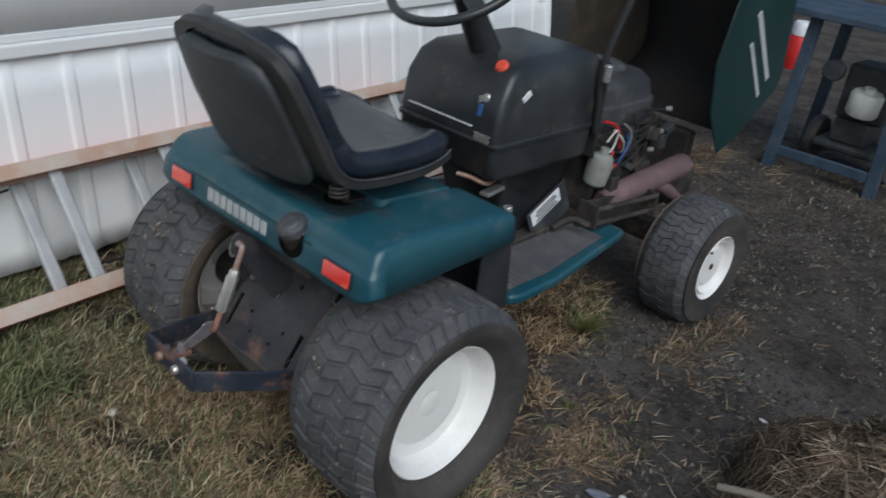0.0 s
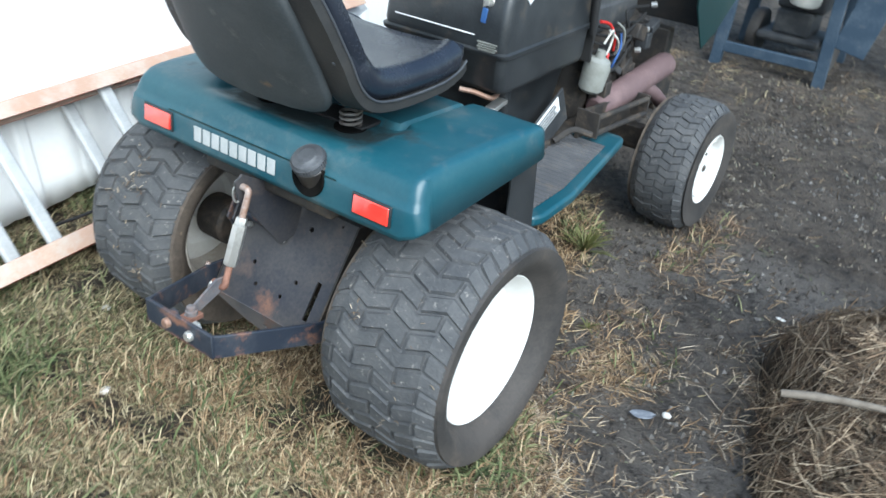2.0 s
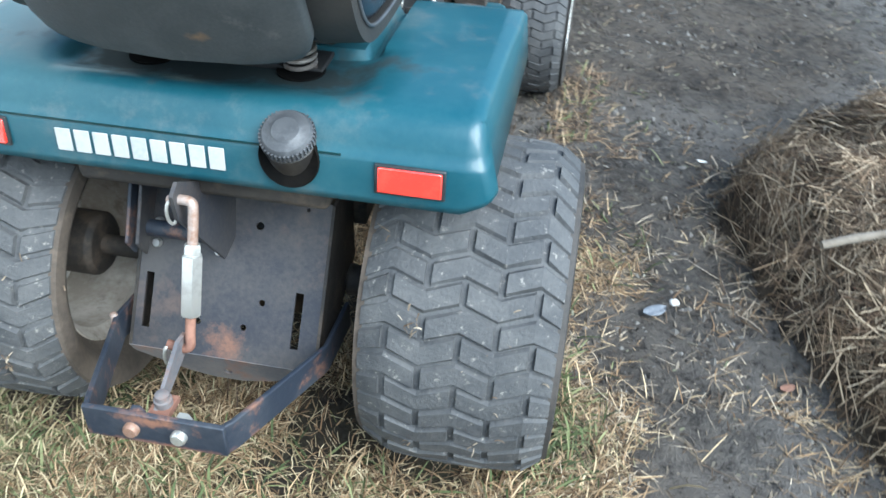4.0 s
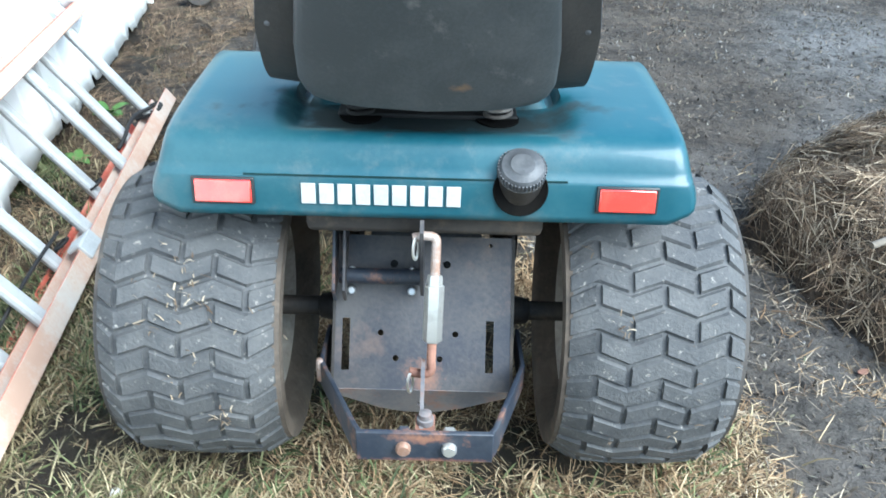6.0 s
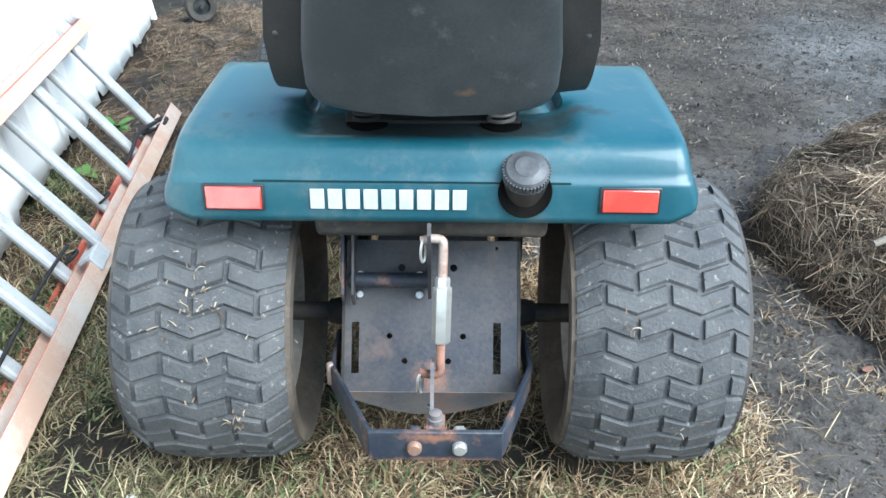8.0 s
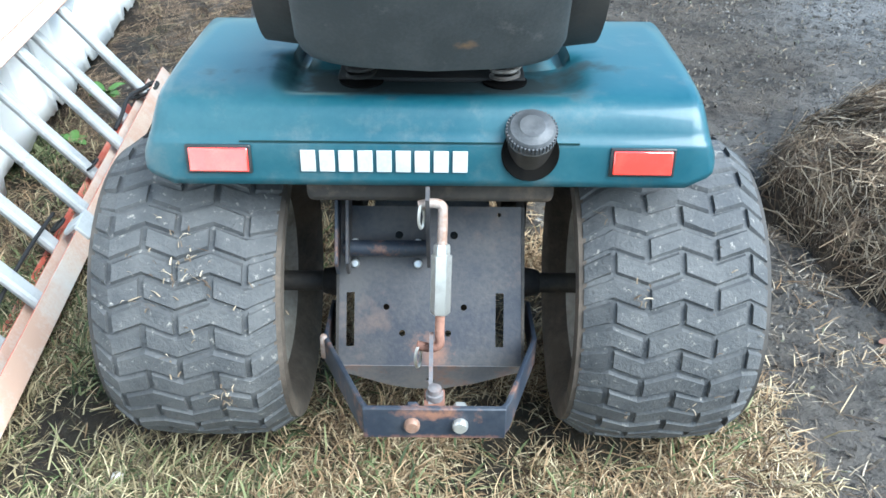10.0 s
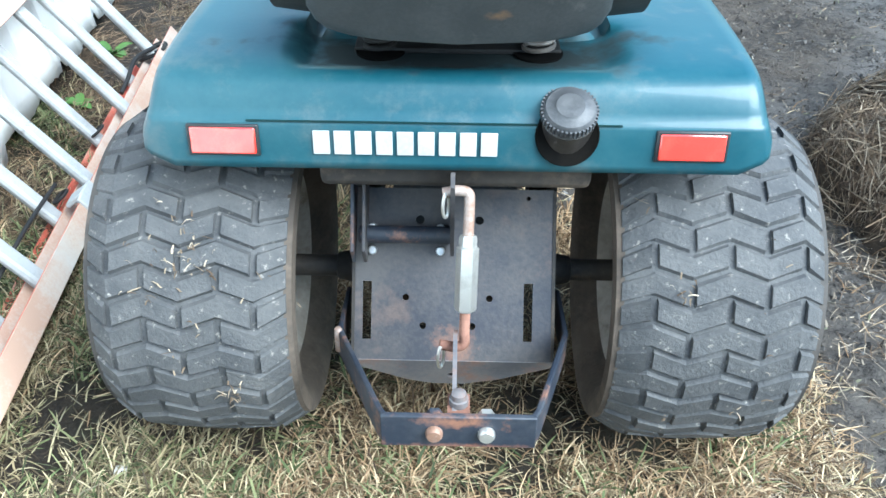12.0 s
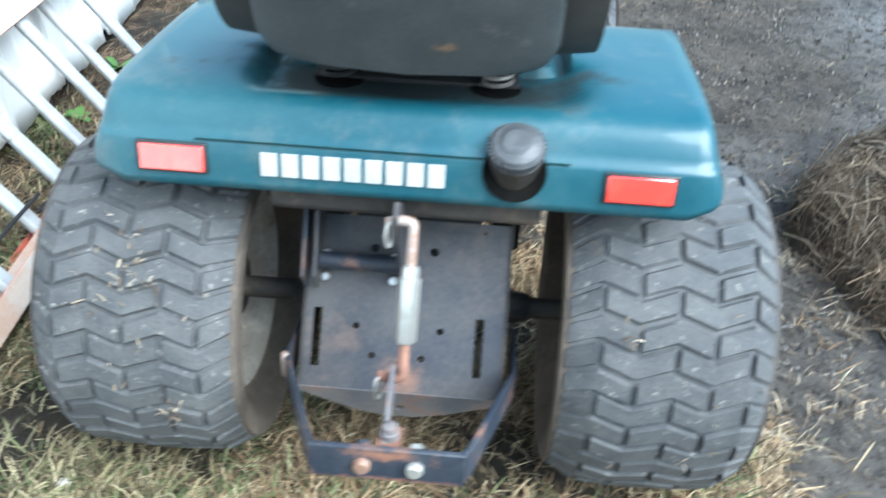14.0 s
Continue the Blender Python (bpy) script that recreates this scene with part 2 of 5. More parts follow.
def box(bm, size, centre, m=None):
    """A box of that size about that centre, turned by m about its centre."""
    g = bmesh.ops.create_cube(bm, size=1.0)["verts"]
    t = Matrix.Translation(centre) @ (m.to_4x4() if m else Matrix()) @ Matrix.Diagonal((*size, 1))
    bmesh.ops.transform(bm, matrix=t, verts=g)
    return g


def prism(bm, outline, depth, m=None):
    """An outline in the plane x, y, drawn out along z by depth."""
    low = [bm.verts.new((x, y, 0)) for x, y in outline]
    high = [bm.verts.new((x, y, depth)) for x, y in outline]
    bm.faces.new(low[::-1])
    bm.faces.new(high)
    for i in range(len(low)):
        j = (i + 1) % len(low)
        bm.faces.new((low[i], low[j], high[j], high[i]))
    if m:
        bmesh.ops.transform(bm, matrix=m, verts=low + high)
    return low + high


def lathe(bm, profile, m=None, steps=40, close=False):
    """A profile of (radius, height) turned about z."""
    rings = []
    for r, h in profile:
        rings.append([bm.verts.new((r * math.cos(2 * math.pi * k / steps), r * math.sin(2 * math.pi * k / steps), h)) for k in range(steps)] if r > 1e-6 else [bm.verts.new((0, 0, h))])
    pairs = list(zip(rings, rings[1:])) + ([(rings[-1], rings[0])] if close else [])
    for a, b in pairs:
        for k in range(steps):
            j = (k + 1) % steps
            f = [a[k % len(a)], a[j % len(a)], b[j % len(b)], b[k % len(b)]]
            f = list(dict.fromkeys(f))
            if len(f) > 2:
                bm.faces.new(f)
    if m:
        bmesh.ops.transform(bm, matrix=m, verts=[v for ring in rings for v in ring])


def along(a, b):
    """The pose of something that stands at a with its z towards b, and the distance."""
    a, b = Vector(a), Vector(b)
    return Matrix.Translation(a) @ (b - a).to_track_quat("Z", "Y").to_matrix().to_4x4(), (b - a).length


def rod(bm, a, b, r, steps=16, r2=None, edge=0.0):
    m, d = along(a, b)
    r2 = r if r2 is None else r2
    e = edge or min(r, r2) * 0.15
    lathe(bm, [(0, 0), (r - e, 0), (r, e), (r2, d - e), (r2 - e, d), (0, d)], m, steps)


def spline(points, steps=6):
    """Points on a smooth line through the given ones."""
    p = [Vector(q) for q in points]
    p = [2 * p[0] - p[1], *p, 2 * p[-1] - p[-2]]
    out = []
    for a, b, c, d in zip(p, p[1:], p[2:], p[3:]):
        for k in range(steps):
            t = k / steps
            out.append(0.5 * (2 * b + (c - a) * t + (2 * a - 5 * b + 4 * c - d) * t * t + (3 * b - a - 3 * c + d) * t ** 3))
    return out + [p[-2]]


def tube(bm, points, r, steps=10, loop=False, flat=1.0):
    """A round bar along points."""
    pts = [Vector(p) for p in points]
    n = len(pts)
    rings, side = [], None
    for k, p in enumerate(pts):
        way = (pts[(k + 1) % n] - pts[k - 1]) if loop else (pts[min(k + 1, n - 1)] - pts[max(k - 1, 0)])
        way.normalize()
        side = way.orthogonal().normalized() if side is None else (side - side.dot(way) * way).normalized()
        up = way.cross(side)
        rr = r[k] if isinstance(r, (list, tuple)) else r
        rings.append([bm.verts.new(p + rr * (math.cos(2 * math.pi * j / steps) * side + flat * math.sin(2 * math.pi * j / steps) * up)) for j in range(steps)])
    for a, b in zip(rings, rings[1:] + (rings[:1] if loop else [])):
        for j in range(steps):
            bm.faces.new((a[j], a[(j + 1) % steps], b[(j + 1) % steps], b[j]))
    if not loop:
        bm.faces.new(rings[0][::-1])
        bm.faces.new(rings[-1])


def grid(bm, rows):
    """A sheet through rows of points."""
    vs = [[bm.verts.new(p) for p in row] for row in rows]
    for a, b in zip(vs, vs[1:]):
        for k in range(len(a) - 1):
            bm.faces.new((a[k], a[k + 1], b[k + 1], b[k]))
    return vs


def slab(outline_fn, rows, thick, n=14):
    """A cushion-like slab: rows of (half width, centre, normal) give a closed, rounded section."""
    bm = bmesh.new()
    rings = []
    for half, c, normal, t in rows:
        ring = []
        for k in range(n * 2):
            a = 2 * math.pi * k / (n * 2)
            x = math.copysign(abs(math.cos(a)) ** 0.35, math.cos(a)) * half
            d = math.copysign(abs(math.sin(a)) ** 0.5, math.sin(a)) * t / 2
            ring.append(bm.verts.new(Vector(c) + Vector((x, 0, 0)) + Vector(normal) * (d + outline_fn(x / max(half, 1e-6)))))
        rings.append(ring)
    for a, b in zip(rings, rings[1:]):
        for j in range(len(a)):
            bm.faces.new((a[j], a[(j + 1) % len(a)], b[(j + 1) % len(b)], b[j]))
    bm.faces.new(rings[0][::-1])
    bm.faces.new(rings[-1])
    return bm


def holed(bm, outline, holes, m=None):
    """A flat sheet with holes: an outline and closed loops in the plane x, y."""
    before = set(bm.verts)
    edges = []
    for loop in (outline, *holes):
        vs = [bm.verts.new((x, y, 0)) for x, y in loop]
        edges += [bm.edges.new((vs[k], vs[(k + 1) % len(vs)])) for k in range(len(vs))]
    bmesh.ops.triangle_fill(bm, use_beauty=True, edges=edges)
    if m:
        bmesh.ops.transform(bm, matrix=m, verts=[v for v in bm.verts if v not in before])


def ring(x, y, r, n=14):
    return [(x + r * math.cos(2 * math.pi * k / n), y + r * math.sin(2 * math.pi * k / n)) for k in range(n)]


def thicken(ob, t, offset=-1.0):
    mod = ob.modifiers.new("sheet", "SOLIDIFY")
    mod.thickness, mod.offset = t, offset
    return ob


# ---- ground ----
def lumps(x, y):
    v = Vector((x, y, 0.0))
    return 0.016 * noise.noise(v * 2.3) + 0.010 * noise.noise(v * 7.0) + 0.005 * noise.noise(v * 19.0) + 0.006 * noise.noise(v * 11.5 + Vector((3, 1, 4))) - 0.004


def soil(x, y):
    """1 on the bare, trodden soil, 0 in the dry grass."""
    n = 0.35 * noise.noise(Vector((x * 1.7, y * 1.7, 3.0))) + 0.12 * noise.noise(Vector((x * 6, y * 6, 5.0)))
    edge = 0.66 + n - 0.26 * min(1.0, max(0.0, (y - 0.05) / 0.3)) - 0.55 * max(0.0, y - 0.55)
    a = (x - edge) / 0.16 + 0.5
    b = (y - 1.0 - n) / 0.5
    return min(1.0, max(0.0, max(a, b if x > -1.2 else 0.0)))


def spread_of(near, far):
    return [-v for v in far[::-1]] + list(near) + far


def make_ground():
    far = [4.4, 5.5, 8, 14, 30, 80, 250, 900]
    xs = spread_of(np.linspace(-3.4, 3.6, 330), far)
    ys = spread_of(np.linspace(-2.6, 4.2, 320), far)
    bm = bmesh.new()
    layer = bm.loops.layers.float_color.new("soil")
    rows = grid(bm, [[(x, y, lumps(x, y) if max(abs(x), abs(y)) < 6 else 0.0) for x in xs] for y in ys])
    amount = {v: soil(v.co.x, v.co.y) for row in rows for v in row}
    for v, s in amount.items():
        # trodden clods on the bare soil
        if s > 0.3 and max(abs(v.co.x), abs(v.co.y)) < 4.2:
            q = Vector((v.co.x, v.co.y, 0.0))
            v.co.z += s * (0.008 * noise.noise(q * 13.0) + 0.008 * noise.noise(q * 31.0))
    for f in bm.faces:
        for lp in f.loops:
            s = amount[lp.vert]
            x, y = lp.vert.co.x, lp.vert.co.y
            g = min(1.0, max(0.0, (1.45 - x + 0.6 * max(0.0, y - 1.2) + 0.8 * noise.noise(Vector((x * 1.3, y * 1.3, 7.0)))) / 0.9))
            lp[layer] = (s, g, 0, 1)
    m = bpy.data.materials.new("soil_and_thatch")
    m.use_nodes = True
    nt = m.node_tree
    bsdf = nt.nodes["Principled BSDF"]
    coords = nt.nodes.new("ShaderNodeTexCoord").outputs["Object"]
    kind = nt.nodes.new("ShaderNodeVertexColor")
    kind.layer_name = "soil"
    split = nt.nodes.new("ShaderNodeSeparateColor")
    nt.links.new(kind.outputs[0], split.inputs[0])
    n1, n2, n3 = noise_of(nt, coords, 3.5, 6), noise_of(nt, coords, 26, 9, 0.78), noise_of(nt, coords, 110, 5, 0.7)
    grey = mixed(nt, ramp(nt, n1, [(0.38, (0, 0, 0)), (0.62, (1, 1, 1))]), (0.110, 0.107, 0.103), (0.270, 0.262, 0.255))
    brown = mixed(nt, ramp(nt, n1, [(0.38, (0, 0, 0)), (0.62, (1, 1, 1))]), (0.052, 0.042, 0.034), (0.150, 0.125, 0.102))
    mud = mixed(nt, split.outputs[1], grey, brown)
    mud = mixed(nt, ramp(nt, n2, [(0.50, (0, 0, 0)), (0.68, (1, 1, 1))]), mud, mixed(nt, split.outputs[1], (0.300, 0.291, 0.280), (0.165, 0.138, 0.108)))
    mud = mixed(nt, ramp(nt, n2, [(0.37, (1, 1, 1)), (0.47, (0, 0, 0))]), mud, (0.022, 0.018, 0.015))
    mud = mixed(nt, ramp(nt, n3, [(0.62, (0, 0, 0)), (0.72, (1, 1, 1))]), mud, (0.026, 0.022, 0.019))
    turf = mixed(nt, ramp(nt, n2, [(0.36, (0, 0, 0)), (0.64, (1, 1, 1))]), (0.018, 0.014, 0.010), (0.062, 0.045, 0.028))
    turf = mixed(nt, ramp(nt, n1, [(0.50, (0, 0, 0)), (0.70, (1, 1, 1))]), turf, (0.044, 0.044, 0.020))
    nt.links.new(mixed(nt, split.outputs[0], turf, mud), bsdf.inputs["Base Color"])
    bsdf.inputs["Roughness"].default_value = 0.9
    add = nt.nodes.new("ShaderNodeMath")
    nt.links.new(n2, add.inputs[0])
    nt.links.new(n3, add.inputs[1])
    b = node(nt, "ShaderNodeBump", Strength=1.0, Distance=0.045)
    nt.links.new(add.outputs[0], b.inputs["Height"])
    nt.links.new(b.outputs[0], bsdf.inputs["Normal"])
    return tagged(part("ground", bm, m), "dark trodden soil and dry brown lawn thatch", "ground", kind="structure")


ground = make_ground()

# ---- the white wall beside the ladder ----
WALL_X, WALL_SLOPE = -1.125, -0.110
WALL = Matrix.Translation((WALL_X, 0, 0)) @ Matrix.Rotation(math.atan(-WALL_SLOPE), 4, "Z")   # x out of the wall, y along it
WALL_END = 2.95
LEAN = 0.115    # by which the skirting leans back from foot to top


def make_wall():
    rng = random.Random(5)
    wall = thing("wall_west", "white ribbed enamel skirting under a white panelled house wall", "wall", WALL, kind="structure")
    bm = bmesh.new()
    # ribbed skirting sheet with a torn, uneven lower edge
    ys, y = [], -4.2
    while y < WALL_END:
        for dy, dx in ((0.0, 0.0), (0.012, 0.006), (0.026, 0.0065), (0.040, 0.006), (0.052, 0.0), (0.078, 0.0), (0.104, 0.0), (0.130, 0.0), (0.156, 0.0), (0.182, 0.0)):
            if y + dy < WALL_END:
                ys.append((y + dy, dx))
        y += 0.205
    ys.append((WALL_END, 0.0))
    low = []
    for yy, dx in ys:
        z = 0.040 + 0.035 * noise.noise(Vector((yy * 2.1, 1, 0))) + (0.032 if noise.noise(Vector((yy * 6.3, 4, 0))) > 0.18 else 0.0) + 0.012 * noise.noise(Vector((yy * 27, 2, 0)))
        low.append((dx - LEAN * z / 0.745, yy, max(z, 0.012)))
    grid(bm, [low] + [[(dx - LEAN * z / 0.745, yy, z) for yy, dx in ys] for z in (0.12, 0.35, 0.60, 0.725)])
    thicken(part("skirting_sheet", bm, SIDING, wall, "white ribbed skirting with a ragged lower edge", angle=20), 0.004)
    bm = bmesh.new()
    box(bm, (0.05, WALL_END + 4.2, 0.045), (0.004 - LEAN, (WALL_END - 4.2) / 2, 0.746))
    box(bm, (0.03, WALL_END + 4.2, 0.03), (-LEAN, (WALL_END - 4.2) / 2, 0.784))
    part("trim_rail", bm, SIDING, wall, bevel=0.006)
    bm = bmesh.new()
    zs, z = [], 0.800
    while z < 3.0:
        zs += [(z, 0.014), (z + 0.185, 0.002)]
        z += 0.19
    grid(bm, [[(dx - LEAN, yy, zz) for yy in (-4.2, -2, 0, 2, WALL_END)] for zz, dx in zs])
    thicken(part("siding_panel", bm, SIDING, wall, angle=20), 0.004)
    bm = bmesh.new()
    box(bm, (0.10, WALL_END + 4.17, 2.20), (-0.056 - LEAN, (WALL_END - 4.2) / 2 - 0.005, 1.90))
    box(bm, (0.04, WALL_END + 4.17, 0.70), (-0.045 - LEAN, (WALL_END - 4.2) / 2 - 0.005, 0.46))
    box(bm, (3.0, 0.10, 2.90), (-1.6, WALL_END - 0.056, 1.55))
    part("wall_core", bm, SIDING, wall)
    for name, size, centre in (("end_wall", (3.0, 0.10, 2.90), (-1.6, -4.14, 1.55)), ("back_wall", (0.10, WALL_END + 4.10, 2.90), (-3.05, (WALL_END - 4.2) / 2, 1.55)), ("roof_slab", (3.4, WALL_END + 4.6, 0.12), (-1.50, (WALL_END - 4.2) / 2, 3.09))):
        bm = bmesh.new()
        box(bm, size, centre)
        part(name, bm, SIDING, wall, bevel=0.004)
    bm = bmesh.new()
    box(bm, (0.045, 0.045, 2.1), (0.002 - LEAN, WALL_END - 0.01, 1.84))
    prism(bm, [(0.012, 0.05), (-0.018, 0.05), (-LEAN - 0.018, 0.79), (-LEAN + 0.012, 0.79)], 0.03, Matrix(((1, 0, 0, 0), (0, 0, 1, WALL_END - 0.019), (0, 1, 0, 0), (0, 0, 0, 1))))
    part("corner_trim", bm, SIDING, wall, bevel=0.004)
    return wall


make_wall()

# ---- ladder ----
LADDER_TILT = radians(53)


def make_ladder():
    d = Vector((-0.0946, 0.9955, 0.0))
    n = Vector((-0.9955, -0.0946, 0.0))
    u = n * math.cos(LADDER_TILT) + Vector((0, 0, 1)) * math.sin(LADDER_TILT)
    w = d.cross(u)
    if w.z < 0:
        w = -w
    m = Matrix.Translation((-0.838, 0, 0.058)) @ Matrix((d, u, w)).transposed().to_4x4()
    ladder = thing("extension_ladder", "faded orange fibreglass extension ladder lying on its side against the wall", "ladder", m)
    width, pitch = 0.440, 0.405
    for section, (z0, end, first, inset) in enumerate(((0.0, 1.60, 1.42, 0.0), (-0.080, 1.50, 1.325, 0.012))):
        begin = -1.6
        for side, y0, sign in (("low", inset, 1), ("high", width + (0.022 if section else 0.0), -1)):
            # rail: a channel, its web on the outside
            bm = bmesh.new()
            web, flange, t = 0.076, (0.034 if section else 0.054) if side == "low" else 0.046, 0.005
            prof = [(0, -web / 2), (flange, -web / 2), (flange, -web / 2 + t), (t, -web / 2 + t), (t, web / 2 - t), (flange, web / 2 - t), (flange, web / 2), (0, web / 2)]
            prof = [(sign * (a - 0.012) + y0, b + z0) for a, b in prof]
            prism(bm, prof, end - begin, Matrix(((0, 0, 1, begin), (1, 0, 0, 0), (0, 1, 0, 0), (0, 0, 0, 1))))
            rail = part("rail", bm, FIBRE_RED, ladder, "faded orange rail with paler flanges", bevel=0.002)
            rail.data.materials.append(FIBRE)
            for p in rail.data.polygons:
                if abs(p.normal.z) > 0.7 and not (section and side == "low"):
                    p.material_index = 1
        x = first
        while x > begin + 0.1:
            bm = bmesh.new()
            # D-shaped rung with a flat tread
            out = [(0.0235 * math.cos(a), 0.018 * math.sin(a)) for a in [math.pi * 2 * k / 14 for k in range(14)]]
            out = [(a, max(b, -0.012)) for a, b in out]
            prism(bm, out, width - 2 * inset - 0.012, Matrix(((1, 0, 0, x), (0, 0, 1, inset + 0.006), (0, -1, 0, z0), (0, 0, 0, 1))))
            part("rung", bm, ALU, ladder, angle=30)
            x -= pitch
    for x in (0.50, -0.72):
        bm = bmesh.new()
        box(bm, (0.09, 0.045, 0.012), (x, 0.028, 0.040))
        box(bm, (0.05, 0.012, 0.05), (x, 0.047, 0.018))
        part("rung_lock", bm, ALU, ladder, "grey metal rung lock", bevel=0.003)
    bm = bmesh.new()
    box(bm, (0.14, 0.10, 0.01), (1.60, width - 0.01, -0.035), Matrix.Rotation(radians(12), 3, "Z"))
    rod(bm, (1.62, width + 0.03, -0.03), (1.62, width + 0.03, 0.01), 0.022)
    part("end_bracket", bm, ALU, ladder, "grey aluminium pulley bracket", bevel=0.002)
    ropes = [("strap", spline([(x - 0.03, 0.035, 0.02), (x, 0.03, 0.045), (x + 0.035, 0.04, 0.02), (x + 0.03, 0.05, -0.03), (x - 0.02, 0.05, -0.04), (x - 0.03, 0.035, 0.02)], 5), 0.006, False) for x in (1.44, 1.42)]
    ropes.append(("strap", spline([(1.42, 0.05, 0.02), (1.32, 0.075, -0.01), (1.22, 0.06, -0.03), (1.16, 0.05, -0.05)], 6), 0.007, False))
    for x in (0.92, 0.57):
        ropes.append(("rung_tie", [(x + 0.024 * math.cos(a), 0.055, -0.062 + 0.022 * math.sin(a)) for a in [2 * math.pi * k / 16 for k in range(16)]], 0.004, True))
    ropes.append(("rope", spline([(0.55, 0.09, -0.03), (0.30, 0.10, -0.02), (0.02, 0.08, -0.06), (-0.2, 0.09, -0.04)], 8), 0.005, False))
    ropes.append(("rope", spline([(-0.35, width - 0.05, -0.02), (-0.6, width - 0.075, -0.02), (-0.95, width - 0.06, -0.03)], 8), 0.004, False))
    for name, pts, r, closed in ropes:
        bm = bmesh.new()
        tube(bm, pts, r, 8, loop=closed)
        part(name, bm, BLACKSTRAP, ladder, "black strap or rope")
    return ladder


make_ladder()


# ---- tractor ----
tractor = thing("garden_tractor", "dark green garden tractor with white rims, its hood tilted open", "lawn tractor")
AXLE_Z, WHEEL_X, BASE_Y = 0.283, 0.394, 1.43
FRONT_Z, FRONT_X = 0.226, 0.374


def crown(R, W, h):
    """The tyre's radius at h across its width."""
    s = abs(h) / (W / 2)
    return R - 0.012 - 0.012 * s ** 2 - 0.045 * max(0.0, s - 0.72) ** 1.5 / 0.28 ** 1.5 * 0.55


def make_wheel(name, R, W, rim, m, rows, bounds, zig, gap, lug, outside, label, seat=0.375, slant=0.0016):
    """A wheel with its axle along z, outside towards +z: rim (the wheel itself) > tyre, tread, hub, valve."""
    w = W * seat
    bm = bmesh.new()
    f = rim
    prof = [(f, w + 0.004), (f + 0.004, w + 0.001), (f + 0.003, w - 0.010), (f - 0.014, w - 0.014), (f - 0.014, -w + 0.014), (f + 0.003, -w + 0.010), (f + 0.004, -w - 0.001), (f, -w - 0.004),
            (f - 0.006, -w + 0.002), (f - 0.019, -w + 0.020), (f - 0.019, outside - 0.012), (f * 0.62, outside - 0.016), (f * 0.55, outside - 0.006), (0.010, outside - 0.006),
            (0.010, outside), (f * 0.57, outside), (f * 0.66, outside - 0.010), (f - 0.030, outside - 0.005), (f - 0.020, outside + 0.012), (f - 0.019, w - 0.020), (f - 0.007, w - 0.003)]
    lathe(bm, prof, None, 64, close=True)
    bmesh.ops.transform(bm, matrix=m, verts=bm.verts)
    wheel = part(name, bm, WHITE, tractor, label, angle=35)
    bm = bmesh.new()
    side = [(rim + 0.001, -w - 0.002), (rim + 0.012, -w - 0.006), (rim + 0.030, -W * 0.455), ((rim + R) / 2, -W / 2), (R * 0.87, -W * 0.492)]
    top = [(crown(R, W, h), h) for h in np.linspace(-W * 0.455, W * 0.455, 11)]
    lathe(bm, side + top + [(r, -h) for r, h in side[::-1]], m, 72)
    tyre = part("tyre", bm, RUBBER_SIDE, wheel, "black tyre with dusty sidewalls", angle=60)
    tyre.data.materials.append(RUBBER)
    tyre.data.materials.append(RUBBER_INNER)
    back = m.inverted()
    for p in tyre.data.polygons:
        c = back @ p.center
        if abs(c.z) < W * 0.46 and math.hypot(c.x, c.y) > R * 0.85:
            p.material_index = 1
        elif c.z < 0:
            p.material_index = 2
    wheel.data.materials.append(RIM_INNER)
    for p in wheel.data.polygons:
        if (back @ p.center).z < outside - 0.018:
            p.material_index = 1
    # tread: chevron blocks, every other row split at every other bound
    bm = bmesh.new()
    step = 2 * math.pi / rows
    edge = [b * W / 2 for b in bounds]
    rng = random.Random(7)
    for k in range(rows):
        cuts = [0] + [i for i in range(1, len(edge) - 1) if i % 2 == (k + 1) % 2] + [len(edge) - 1]
        for a, b in zip(cuts, cuts[1:]):
            ids = list(range(a, b + 1))
            at, base = [], []
            worn = rng.uniform(-0.0020, 0.0010)
            for i in ids:
                h = edge[i] + (gap if i == a else -gap if i == b else 0.0)
                off = (-zig if i % 2 else zig) / R
                rr = crown(R, W, h)
                for s in (-1, 1):
                    ang = (k + 0.5) * step + off + s * (step / 2 - gap * 0.10 / R)
                    base.append(bm.verts.new((math.cos(ang) * (rr - 0.002), math.sin(ang) * (rr - 0.002), h)))
                    shrink = 0.0010 * (1 if i == a else -1 if i == b else 0)
                    ang -= s * (slant + rng.uniform(-0.0006, 0.0006)) / R
                    at.append(bm.verts.new((math.cos(ang) * (rr + lug + worn), math.sin(ang) * (rr + lug + worn), h + shrink)))
            n = len(ids)
            for j in range(n - 1):
                bm.faces.new((at[2 * j], at[2 * j + 1], at[2 * j + 3], at[2 * j + 2]))
                bm.faces.new((base[2 * j], base[2 * j + 2], at[2 * j + 2], at[2 * j]))
                bm.faces.new((base[2 * j + 1], at[2 * j + 1], at[2 * j + 3], base[2 * j + 3]))
            bm.faces.new((base[0], at[0], at[1], base[1]))
            bm.faces.new((base[-2], base[-1], at[-1], at[-2]))
    bmesh.ops.transform(bm, matrix=m, verts=bm.verts)
    part("tread", bm, RUBBER, wheel, "worn grey chevron tread blocks", angle=25)
    bm = bmesh.new()
    hr = 0.033 if R > 0.25 else 0.012
    lathe(bm, [(0, outside + 0.006), (hr * 0.75, outside + 0.005), (hr, outside + 0.001), (hr, outside - 0.05), (0, outside - 0.05)], m, 24)
    part("hub", bm, WHITE if R > 0.25 else FRAME, wheel, "white-painted hub" if R > 0.25 else "dark greasy hub cap")
    bm = bmesh.new()
    a = radians(215)
